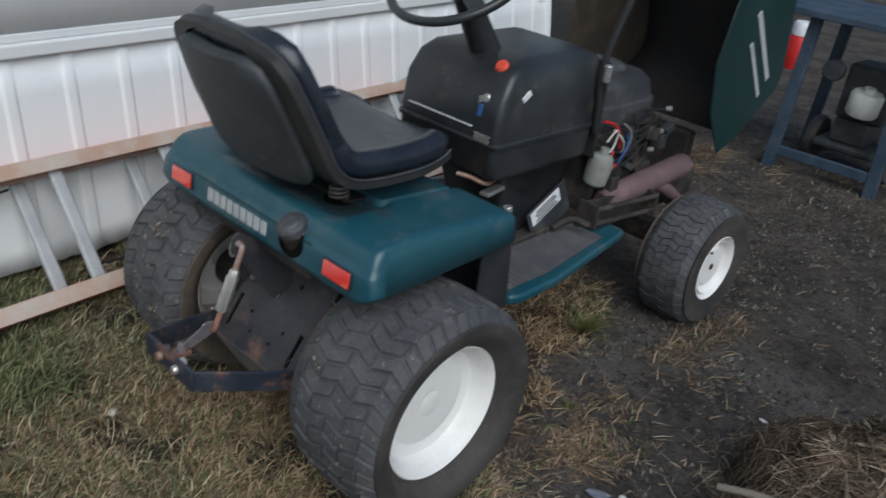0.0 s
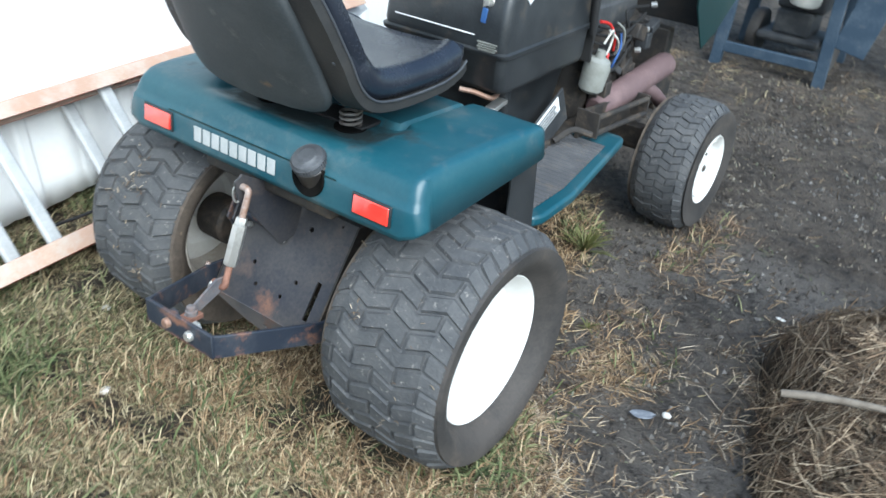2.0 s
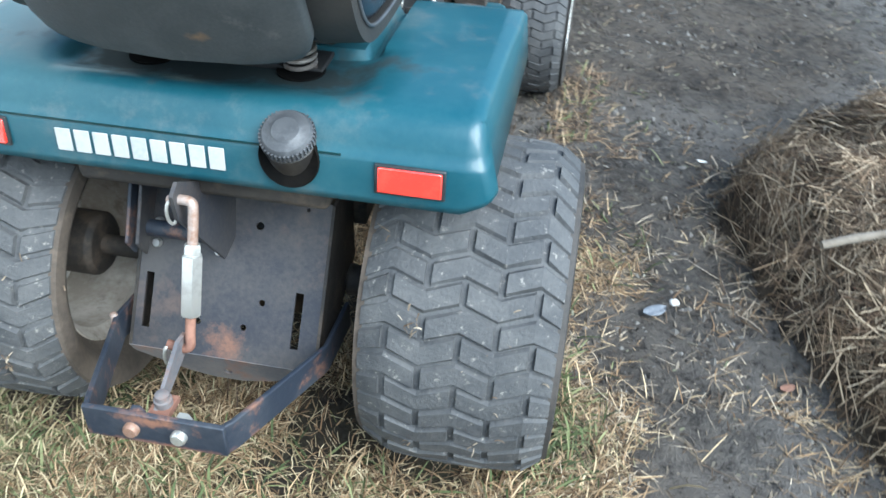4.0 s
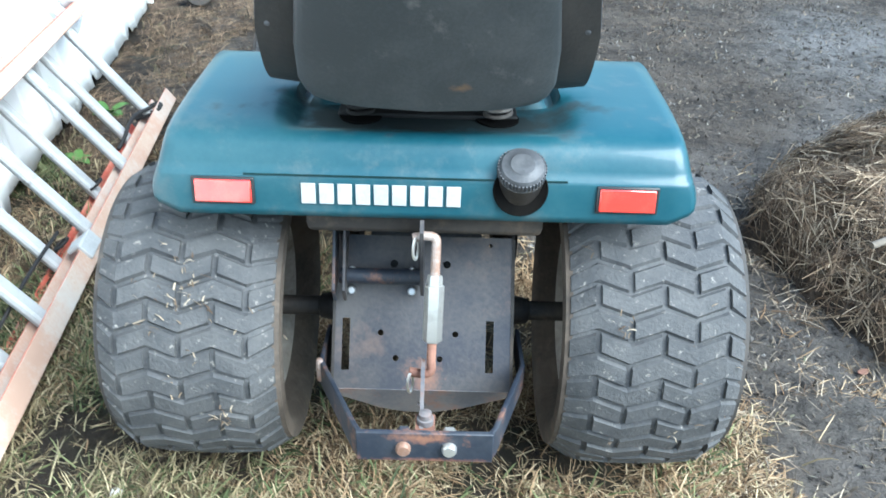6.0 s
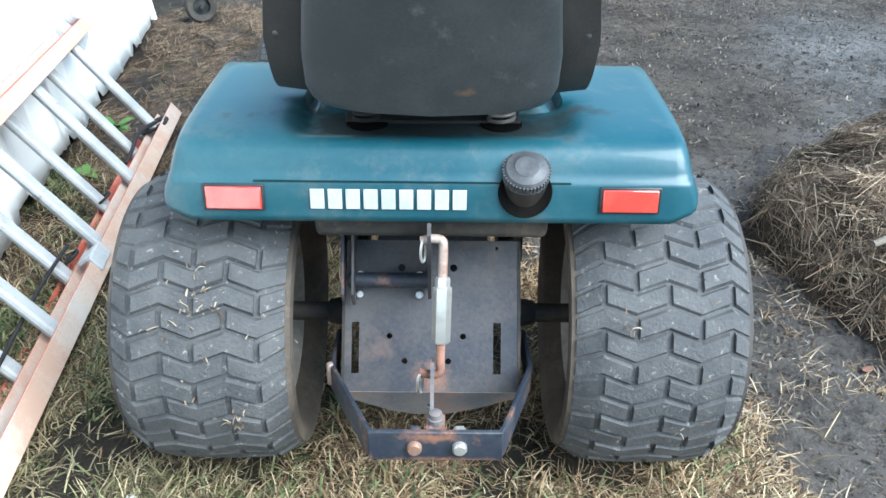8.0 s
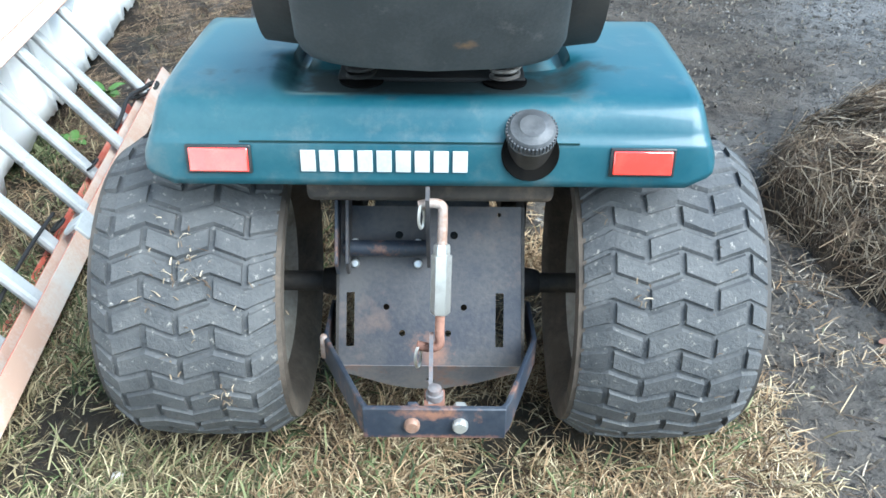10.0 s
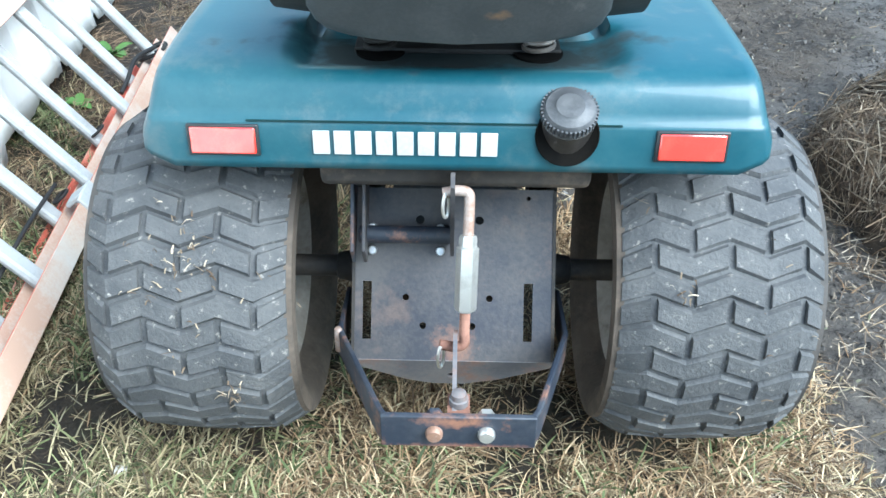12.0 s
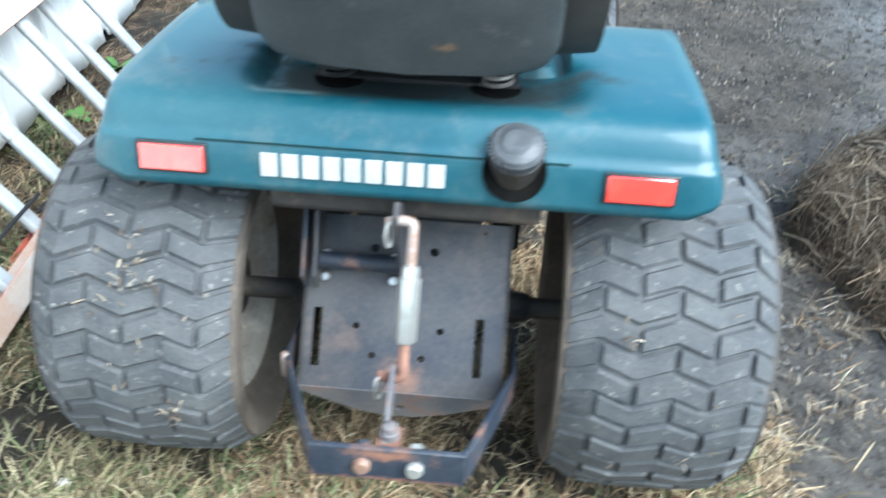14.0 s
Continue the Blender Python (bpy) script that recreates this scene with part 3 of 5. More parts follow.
    p = Vector((math.cos(a) * (rim - 0.030), math.sin(a) * (rim - 0.030), outside))
    rod(bm, m @ p, m @ (p + Vector((0, 0, 0.016))), 0.005)
    part("valve", bm, FRAME, wheel)
    return wheel


REAR_BOUNDS = (-0.97, -0.66, -0.32, 0.03, 0.37, 0.71, 0.97)
FRONT_BOUNDS = (-0.92, -0.65, -0.33, 0.0, 0.33, 0.65, 0.92)
for sx in (1, -1):
    turn = Matrix.Rotation(radians(90 * sx), 4, "Y")
    make_wheel("rear_wheel", 0.292, 0.314, 0.176, Matrix.Translation((sx * WHEEL_X, 0, AXLE_Z)) @ turn @ Matrix.Rotation(radians(14.0 if sx > 0 else 9.25), 4, "Z"),
               44, REAR_BOUNDS, 0.0090, 0.0046, 0.0072, 0.062, "large white rear wheel rim, lightly stained", 0.345, 0.0062)
    make_wheel("front_wheel", 0.235, 0.208, 0.120, Matrix.Translation((FRONT_X if sx > 0 else -FRONT_X - 0.105, BASE_Y, FRONT_Z)) @ Matrix.Rotation(radians(-1), 4, "Z") @ turn,
               56, FRONT_BOUNDS, 0.0055, 0.0024, 0.0058, 0.078, "small white front wheel rim", 0.45)


def make_fender():
    """A pressed sheet: rear face with rounded, chamfered corners, two raised pads, a trough under the seat and a platform before it."""
    cols = [0.0, 0.10, 0.170, 0.196, 0.206, 0.212, 0.220, 0.228, 0.250, 0.285, 0.340, 0.384]
    trough = [1.0, 1.0, 1.0, 1.0, 0.98, 0.92, 0.72, 0.42, 0.04, 0.0, 0.0, 0.0]
    slot = [0.40, 0.40, 0.40, 0.40, 1.05, 1.05, 0.95, 0.06, 0.0, 0.0, 0.0, 0.0]
    rear = [(-0.198, 0.594), (-0.1975, 0.605), (-0.1965, 0.630), (-0.195, 0.657), (-0.1935, 0.663), (-0.1885, 0.6655), (-0.184, 0.678), (-0.177, 0.694), (-0.169, 0.705), (-0.160, 0.712)]
    top = [(-0.146, 0.7175), (-0.132, 0.720), (-0.118, 0.7215), (-0.100, 0.722), (-0.084, 0.7225), (-0.05, 0.7225), (0.0, 0.7215), (0.018, 0.721), (0.030, 0.7205), (0.06, 0.719), (0.12, 0.716), (0.19, 0.712), (0.245, 0.708), (0.262, 0.705), (0.272, 0.698), (0.276, 0.686)]
    rows = []
    for y, z in rear:
        w = 0.431 - 0.27 * max(0.0, z - 0.620)
        arc = []
        for a in (22, 48, 90):
            x = w - 0.024 * (1 - math.sin(radians(a)))
            low = 0.594 + 0.026 * max(0.0, x - 0.390) / 0.041
            zz = z if z > 0.66 else low + (z - 0.594) * (0.66 - low) / 0.066
            arc.append((x, y + 0.024 * (1 - math.cos(radians(a))), zz))
        rows.append([(x, y, z) for x in cols] + arc)
    for y, z in top:
        k = min(1.0, max(0.0, (y + 0.162) / 0.090))
        deep = -0.026 * k * k * (3 - 2 * k)
        half = [(x, y, z + deep * (a if y < 0.02 else b)) for x, a, b in zip(cols, trough, slot)]
        w = 0.406 + 0.016 * (y + 0.15) / 0.42 - (0.006 if y > 0.27 else 0.002 if y > 0.25 else 0.0)
        rows.append(half + [(w - 0.010, y, z), (w - 0.001, y, z - 0.007), (w + 0.018 - 0.012 * (y + 0.15) / 0.42, y, 0.612 + 0.020 * (y + 0.15) / 0.42)])
    # the dent runs out more softly on its other side
    for y, half in zip([p[0] for p in rear] + [p[0] for p in top], rows):
        k = min(1.0, max(0.0, (y + 0.162) / 0.090)) if y < 0.02 else 0.0
        fade = [0.0, 0.0, 0.0, 0.10, 0.18, 0.22, 0.16, 0.04, 0.0, 0.0, 0.0, 0.0] + [0.0] * 3
        mirror = [(-a, b, c) for a, b, c in half[:0:-1]]
        half[:] = mirror + [(a, b, c + 0.026 * k * f) for (a, b, c), f in zip(half, fade)]
    bm = bmesh.new()
    vs = grid(bm, rows)
    for side in (0, -1):
        bm.faces.new([vs[k][side] for k in range(len(rear))] + [vs[len(rear)][side]])
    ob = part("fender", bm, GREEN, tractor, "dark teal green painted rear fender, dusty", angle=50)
    thicken(ob, 0.003)
    return ob


fender = make_fender()
REAR = Matrix.Translation((0, -0.1975, 0.630)) @ Matrix.Rotation(radians(86), 4, "X")    # x across, y up the rear face, z out of it

for x in (-0.3125, 0.315):
    bm = bmesh.new()
    box(bm, (0.097, 0.045, 0.006), (x, 0.006, 0.001))
    bmesh.ops.transform(bm, matrix=REAR, verts=bm.verts)
    part("reflector", bm, BLACK, fender, "red rectangular reflector in a dark surround", bevel=0.002)
    bm = bmesh.new()
    box(bm, (0.088, 0.037, 0.008), (x, 0.006, 0.003), Matrix.Rotation(radians(-4), 3, "X"))
    bmesh.ops.transform(bm, matrix=REAR, verts=bm.verts)
    part("reflector_lens", bm, RED, fender, "red plastic lens", bevel=0.002)
# plain badge blocks in place of the maker's mark
for k in range(9):
    bm = bmesh.new()
    box(bm, (0.0225, 0.034, 0.003), (-0.181 + k * 0.0282, 0.004, 0.001))
    bmesh.ops.transform(bm, matrix=REAR, verts=bm.verts)
    part("badge_block", bm, LETTER, fender, bevel=0.001)
bm = bmesh.new()
box(bm, (0.50, 0.0022, 0.003), (-0.03, 0.033, -0.0012))
bmesh.ops.transform(bm, matrix=REAR, verts=bm.verts)
part("seam", bm, GREEN_DARK, fender)

# fuel filler
neck = Vector((0.148, -0.178, 0.655))
axis = Vector((0, -0.50, 0.86)).normalized()
# no true recess: a flat disc carries its shade as black
bm = bmesh.new()
lathe(bm, [(0.0, -0.02), (0.041, -0.02), (0.043, 0.0055), (0.0415, 0.0075), (0.039, 0.0055), (0.0, 0.0055)], along((0.148, -0.1925, 0.648), (0.148, -1.1925, 0.80))[0], 36)
part("filler_shade_disc", bm, HOLLOW_SHADE, tractor, "flat disc, its black standing for the shade in the filler recess")
bm = bmesh.new()
rod(bm, neck - 0.02 * axis, neck + 0.026 * axis, 0.0365, 28)
part("filler_neck", bm, CAPNECK, tractor, "black filler neck")
bm = bmesh.new()
m, _ = along(neck + 0.022 * axis, neck + axis)
m = m @ Matrix.Diagonal((0.94, 0.94, 1, 1))
lathe(bm, [(0, 0), (0.037, 0), (0.038, 0.004), (0.038, 0.016), (0.034, 0.021), (0.022, 0.023), (0.020, 0.025), (0.008, 0.025), (0, 0.023)], m, 40)
cap = part("fuel_cap", bm, CAP, tractor, "grey ridged fuel cap")
for k in range(40):
    bm = bmesh.new()
    a = 2 * math.pi * k / 40
    box(bm, (0.004, 0.003, 0.013), (0.0385 * math.cos(a), 0.0385 * math.sin(a), 0.010), Matrix.Rotation(a, 3, "Z"))
    bmesh.ops.transform(bm, matrix=m, verts=bm.verts)
    part("ridge", bm, CAP, cap, smooth=False)

# tank edge below the fender
bm = bmesh.new()
box(bm, (0.385, 0.12, 0.05), (0.0, -0.115, 0.575))
part("tank_underside", bm, FRAME, tractor, "dirty brown-black tank bottom", bevel=0.012, segments=3)


# ---- rear plate and hitch ----
SLOPE = math.atan2(0.155, 0.229)
PLATE = Matrix.Translation((0.0, -0.045, 0.472)) @ Matrix.Rotation(SLOPE, 4, "X").inverted() @ Matrix.Rotation(radians(90), 4, "X")   # y up the plate, z out of it


def slot(x, y0, y1, w):
    return [(x - w / 2, y0), (x + w / 2, y0), (x + w / 2, y1), (x - w / 2, y1)]


bm = bmesh.new()
outline = [(-0.160, 0.0), (0.160, 0.0), (0.162, -0.277), (-0.162, -0.277)]
holes = [ring(-0.055, -0.050, 0.007), ring(0.040, -0.050, 0.007), ring(-0.076, -0.175, 0.0055), ring(0.058, -0.175, 0.0055), ring(-0.048, -0.220, 0.0055), ring(0.031, -0.220, 0.0055),
         ring(0.118, -0.014, 0.0035), slot(-0.138, -0.243, -0.150, 0.014), slot(0.120, -0.243, -0.150, 0.014)]
holed(bm, outline, holes, PLATE)
plate = thicken(part("rear_plate", bm, STEEL, tractor, "dark steel drawbar plate with holes and slots", smooth=False), 0.005)
bm = bmesh.new()
a = PLATE @ Matrix.Translation((0, -0.277, 0)) @ Matrix.Rotation(radians(52), 4, "X")
holed(bm, [(-0.162, 0.001), (0.162, 0.001), (0.158, -0.016), (0.075, -0.058), (0.02, -0.074), (-0.03, -0.074), (-0.075, -0.062), (-0.158, -0.016)], [ring(0.0, -0.046, 0.008)], a)
thicken(part("plate_lip", bm, RUSTPLATE, plate, smooth=False), 0.005)
for sx in (-1, 1):
    bm = bmesh.new()
    prism(bm, [(-0.048, 0.472), (-0.200, 0.245), (-0.10, 0.235), (0.05, 0.30), (0.05, 0.47)], 0.005, Matrix(((0, 0, 1, sx * 0.160 - 0.0025), (1, 0, 0, 0), (0, 1, 0, 0), (0, 0, 0, 1))))
    part("plate_side", bm, FRAME, plate)
for x in (-0.130, -0.022):
    for y in (-0.064, -0.100):
        bm = bmesh.new()
        lathe(bm, [(0, 0.010), (0.006, 0.0095), (0.0075, 0.006), (0.0075, 0), (0, 0)], PLATE @ Matrix.Translation((x, y, 0.001)), 12)
        part("bolt", bm, CHROME, plate, "zinc bolt head")

hitch = bmesh.new()
box(hitch, (0.206, 0.009, 0.056), (0.010, -0.430, 0.333))
hitch = part("hitch_bar", hitch, HITCH, tractor, "blue-black hitch yoke with rust spots", bevel=0.002)
for sx in (-1, 1):
    arm = bmesh.new()
    pts = [(0.178 * sx, -0.06, 0.255), (0.178 * sx, -0.190, 0.272), (0.106 * sx + 0.010, -0.412, 0.328), (0.098 * sx + 0.010, -0.4275, 0.332)]
    rows = []
    for k, p in enumerate(pts):
        d = (Vector(pts[min(k + 1, 3)]) - Vector(pts[max(k - 1, 0)])).normalized()
        x = d.cross(Vector((0, 0, 1))).normalized() * 0.004
        h = Vector((0, 0, 0.0275))
        p = Vector(p)
        rows.append([p - x - h, p + x - h, p + x + h, p - x + h, p - x - h])
    vs = grid(arm, rows)
    arm.faces.new(vs[0][:4])
    arm.faces.new(vs[-1][:4])
    bmesh.ops.remove_doubles(arm, verts=arm.verts, dist=0.0005)
    part("arm", arm, HITCH, hitch, bevel=0.002)
for x in (-0.022, 0.047):
    bm = bmesh.new()
    lathe(bm, [(0, 0.012), (0.009, 0.011), (0.0115, 0.007), (0.0115, 0), (0, 0)], along((x, -0.434, 0.333), (x, -1, 0.36))[0], 16)
    part("bolt", bm, TARNISH if x < 0 else CHROME, hitch)
    bm = bmesh.new()
    lathe(bm, [(0, 0.016), (0.006, 0.015), (0.0125, 0.012), (0.0125, 0), (0, 0)], along((x, -0.425, 0.345), (x, 1, 0.345))[0], 6)
    part("nut", bm, HITCH if x < 0 else CHROME, hitch)
bm = bmesh.new()
lathe(bm, [(0, 0.026), (0.005, 0.026), (0.010, 0.024), (0.0105, 0.016), (0.013, 0.015), (0.013, 0.0), (0, 0)], Matrix.Translation((0.010, -0.398, 0.345)), 18)
part("pivot_bush", bm, RUSTPLATE, hitch, "rusty pivot bush")
bm = bmesh.new()
lathe(bm, [(0, 0.006), (0.005, 0.005), (0.0068, 0.001), (0.0068, -0.040), (0, -0.041)], Matrix.Translation((-0.180, -0.196, 0.300)), 12)
part("arm_tip", bm, TARNISH, hitch, "worn bright arm end")
bm = bmesh.new()
box(bm, (0.030, 0.050, 0.010), (0.010, -0.405, 0.345))
part("pivot_tongue", bm, RUST, hitch, "dark tongue with rust")
bm = bmesh.new()
prism(bm, [(-0.412, 0.350), (-0.372, 0.345), (-0.296, 0.372), (-0.300, 0.395), (-0.325, 0.398)], 0.006, Matrix(((0, 0, 1, 0.001), (1, 0, 0, 0), (0, 1, 0, 0), (0, 0, 0, 1))))
part("tab", bm, RUSTPLATE, hitch)
# lift bracket beside the turnbuckle
bm = bmesh.new()
prism(bm, [(-0.05, 0.500), (-0.235, 0.612), (-0.255, 0.600), (-0.250, 0.560), (-0.13, 0.40), (-0.085, 0.41)], 0.006, Matrix(((0, 0, 1, -0.006), (1, 0, 0, 0), (0, 1, 0, 0), (0, 0, 0, 1))))
part("link_bracket", bm, STEEL, plate)
for x in (-0.160, -0.142):
    bm = bmesh.new()
    prism(bm, [(-0.035, 0.50), (-0.085, 0.535), (-0.150, 0.42), (-0.130, 0.385)], 0.006, Matrix(((0, 0, 1, x), (1, 0, 0, 0), (0, 1, 0, 0), (0, 0, 0, 1))))
    part("lift_lever", bm, STEEL if x > -0.15 else HITCH, plate, bevel=0.0015)
bm = bmesh.new()
rod(bm, (-0.150, -0.108, 0.425), (-0.004, -0.108, 0.425), 0.014, 16)
part("lift_shaft", bm, HITCH, plate, "dark blue-black lift shaft")

# turnbuckle
top, low = Vector((0.020, -0.238, 0.582)), Vector((0.016, -0.314, 0.378))
way = (low - top).normalized()
bm = bmesh.new()
tube(bm, spline([top + Vector((-0.036, 0.0, 0.0)), top + Vector((-0.018, 0.0, 0.004)), top + Vector((-0.003, 0, 0.001)), top + 0.014 * way, top + 0.075 * way], 6), 0.0075, 12)
turnbuckle = part("turnbuckle", bm, TARNISH, tractor, "zinc-plated turnbuckle link with rusty hook ends")
bm = bmesh.new()
m, _ = along(top + 0.058 * way, low)
lathe(bm, [(0, 0), (0.011, 0), (0.0125, 0.004), (0.0125, 0.014), (0.012, 0.0145), (0.0155, 0.017), (0.0155, 0.104), (0.013, 0.108), (0, 0.108)], m, 6)
part("hex_sleeve", bm, CHROME, turnbuckle, "bright hexagonal sleeve")
bm = bmesh.new()
tube(bm, spline([top + 0.16 * way, low - 0.022 * way, low - 0.004 * way, low + Vector((-0.012, 0.0, -0.002)), low + Vector((-0.034, 0.0, 0.002))], 6), 0.0075, 12)
part("hook", bm, RUST, turnbuckle, "rusty bent hook")
for p in (top + Vector((-0.032, 0.0, 0.0)), low + Vector((-0.032, 0.0, 0.0))):
    bm = bmesh.new()
    tube(bm, [p + Vector((0.004 * math.cos(a), -0.006 + 0.006 * math.cos(a), -0.016 + 0.019 * math.sin(a))) for a in [2 * math.pi * k / 14 for k in range(14)]], 0.0025, 6, loop=True)
    part("clip_pin", bm, CHROME, turnbuckle)

# axle and gearbox
bm = bmesh.new()
rod(bm, (-0.36, 0, AXLE_Z), (0.36, 0, AXLE_Z), 0.019, 20)
for sx in (-1, 1):
    rod(bm, (sx * 0.165, 0, AXLE_Z), (sx * 0.205, 0, AXLE_Z), 0.030, 20, 0.024)
    rod(bm, (sx * 0.300, 0, AXLE_Z), (sx * 0.395, 0, AXLE_Z), 0.060, 24)
box(bm, (0.22, 0.24, 0.18), (0, 0.08, 0.31))
part("axle", bm, FRAME, tractor, "greasy dark axle and gearbox", bevel=0.012)

# ---- seat ----
def make_seat():
    seat = bmesh.new()
    # pan below the cushion
    box(seat, (0.34, 0.30, 0.030), (0, 0.115, 0.757))
    seat = part("seat", seat, FRAME, tractor, "black vinyl bucket seat on coil springs", bevel=0.004)
    lean = radians(25)
    up = Vector((0, -math.sin(lean), math.cos(lean)))
    out = Vector((0, -math.cos(lean), -math.sin(lean)))
    foot = Vector((0, -0.178, 0.778))
    # rear shell, proud of the cushion
    rows = []
    for s, half in ((0.0, 0.160), (0.005, 0.172), (0.016, 0.181), (0.040, 0.189), (0.10, 0.188), (0.20, 0.175), (0.255, 0.165), (0.290, 0.148), (0.305, 0.112)):
        rows.append((half, foot + up * s, out, 0.030))
    part("back_shell", slab(lambda u: -0.016 * u * u, rows, 0.03), SHELL, seat, "scuffed grey-black plastic seat back shell", angle=60)
    rows = []
    for s, half, t in ((0.062, 0.215, 0.03), (0.068, 0.230, 0.045), (0.09, 0.238, 0.050), (0.20, 0.222, 0.050), (0.265, 0.208, 0.050), (0.308, 0.185, 0.055), (0.330, 0.140, 0.04), (0.337, 0.09, 0.02)):
        rows.append((half, foot + up * s - out * 0.052, out, t))
    part("backrest", slab(lambda u: -0.030 * u ** 4, rows, 0.05), VINYL, seat, "black vinyl backrest", angle=60)
    rows = []
    for y, half, t, z in ((-0.150, 0.17, 0.03, 0.810), (-0.125, 0.205, 0.055, 0.800), (0.0, 0.232, 0.07, 0.790), (0.12, 0.240, 0.075, 0.792), (0.21, 0.236, 0.075, 0.798), (0.255, 0.215, 0.065, 0.800), (0.280, 0.17, 0.05, 0.797), (0.288, 0.12, 0.03, 0.793)):
        rows.append((half, Vector((0, y - 0.035 * max(0.0, y + 0.125) / 0.41, z)), Vector((0, 0, 1)), t))
    part("cushion", slab(lambda u: 0.028 * u ** 4, rows, 0.05), VINYL, seat, "shiny black vinyl seat cushion", angle=60)
    # side flange: from the top of the back down round the bend and along the cushion
    line = [foot + up * s - out * 0.037 for s in (0.338, 0.325, 0.308, 0.28, 0.235, 0.18, 0.115)] + [Vector((0, y, z)) for y, z in ((-0.160, 0.838), (-0.118, 0.802), (-0.06, 0.786), (0.03, 0.780), (0.12, 0.782), (0.19, 0.790), (0.228, 0.800))]
    line = spline(line, 5)
    for sx in (-1, 1):
        bm = bmesh.new()
        rows, rim, roll = [], [], []
        for k, p in enumerate(line):
            d = (line[min(k + 1, len(line) - 1)] - line[max(k - 1, 0)]).normalized()
            back = Vector((0, d.z, -d.y)) * (-1.0)
            if back.dot(Vector((0, -1, -1))) < 0:
                back = -back
            u = k / (len(line) - 1)
            s = (p - foot + out * 0.037).dot(up)
            if p.z > 0.87:
                x1 = float(np.interp(s, (0.115, 0.20, 0.265, 0.285, 0.310, 0.325, 0.338), (0.241, 0.228, 0.213, 0.203, 0.180, 0.140, 0.060)))
            else:
                x1 = 0.241 - 0.020 * max(0.0, u - 0.85) / 0.15
            x0 = max(0.0, x1 - 0.060)
            rows.append([p + Vector((sx * x0, 0, 0)) + back * 0.017, p + Vector((sx * x1, 0, 0)) + back * 0.010, p + Vector((sx * x1, 0, 0)) - back * 0.010, p + Vector((sx * x0, 0, 0)) - back * 0.010, p + Vector((sx * x0, 0, 0)) + back * 0.017])
            rim.append(p + Vector((sx * (x1 + 0.001), 0, 0)) - back * 0.012)
            roll.append(p + Vector((sx * (x1 - 0.030), 0, 0)) - back * 0.040)
        vs = grid(bm, rows)
        bm.faces.new(vs[0][:4])
        bm.faces.new(vs[-1][:4])
        flange = part("side_flange", bm, SHELL_EDGE, seat, "brown-black side flange of the seat", angle=30)
        bm = bmesh.new()
        tube(bm, rim, 0.0028, 8)
        part("piping", bm, PIPING, seat, "grey piping along the seat's edge")
        bm = bmesh.new()
        rows = []
        for k in range(21, len(roll) - 3):
            d = (roll[k + 1] - roll[k - 1]).normalized()
            n = Vector((0, -d.z, d.y))
            r = 0.032 * min(1.0, max(0.10, (k - 20) / 14)) ** 0.6
            c = roll[k] - Vector((sx * 0.9 * (0.032 - r), 0, 0))
            rows.append([c + Vector((math.cos(a), 0, 0)) * r + n * (r * math.sin(a)) for a in [2 * math.pi * j / 14 for j in range(15)]])
        vs = grid(bm, rows)
        bm.faces.new(vs[0][:14])
        bm.faces.new(vs[-1][:14])
        bmesh.ops.remove_doubles(bm, verts=bm.verts, dist=0.0002)
        part("bolster", bm, VINYL, seat, "shiny black vinyl side bolster")
        bm = bmesh.new()
        c = foot + up * 0.125 - out * 0.0245 + Vector((sx * 0.222, 0, 0))
        lathe(bm, [(0, 0.0012), (0.003, 0.001), (0.0045, 0)], along(c, c + out)[0], 10)
        part("screw", bm, CAP, seat)
    # dark plate added to carry the grease and shade under the seat
    bm = bmesh.new()
    box(bm, (0.30, 0.07, 0.008), (0, -0.004, 0.7005))
    part("spring_shade_plate", bm, BLACKSTRAP, seat, "dark plate between the springs, its black standing for grease and seat shade", bevel=0.002)
    for x in (-0.112, 0.117):
        # hole drawn as a flat disc, its shade put into the black
        bm = bmesh.new()
        lathe(bm, [(0, 0), (0.036, 0), (0.036, 0.003), (0, 0.003)], Matrix.Translation((x, -0.036, 0.6975)), 24)
        part("spring_shade_disc", bm, HOLLOW_SHADE, seat, "flat disc, its black standing for the shade of the spring's hole")
        bm = bmesh.new()
        pts = [(x + 0.022 * math.cos(a), -0.036 + 0.022 * math.sin(a), 0.702 + 0.0110 * a / (2 * math.pi)) for a in np.linspace(0, 2 * math.pi * 3.5, 66)]
        tube(bm, pts, 0.0035, 6)
        part("coil_spring", bm, SPRING if x > 0 else BLACKSTRAP, seat, "steel coil seat spring")
    bm = bmesh.new()
    for sx in (-1, 1):
        box(bm, (0.020, 0.16, 0.045), (sx * 0.10, 0.20, 0.725))
    rod(bm, (-0.13, 0.24, 0.715), (0.13, 0.24, 0.715), 0.010)
    part("seat_bracket", bm, RUSTPLATE, seat, "rust-stained seat bracket", bevel=0.003)
    return seat


make_seat()

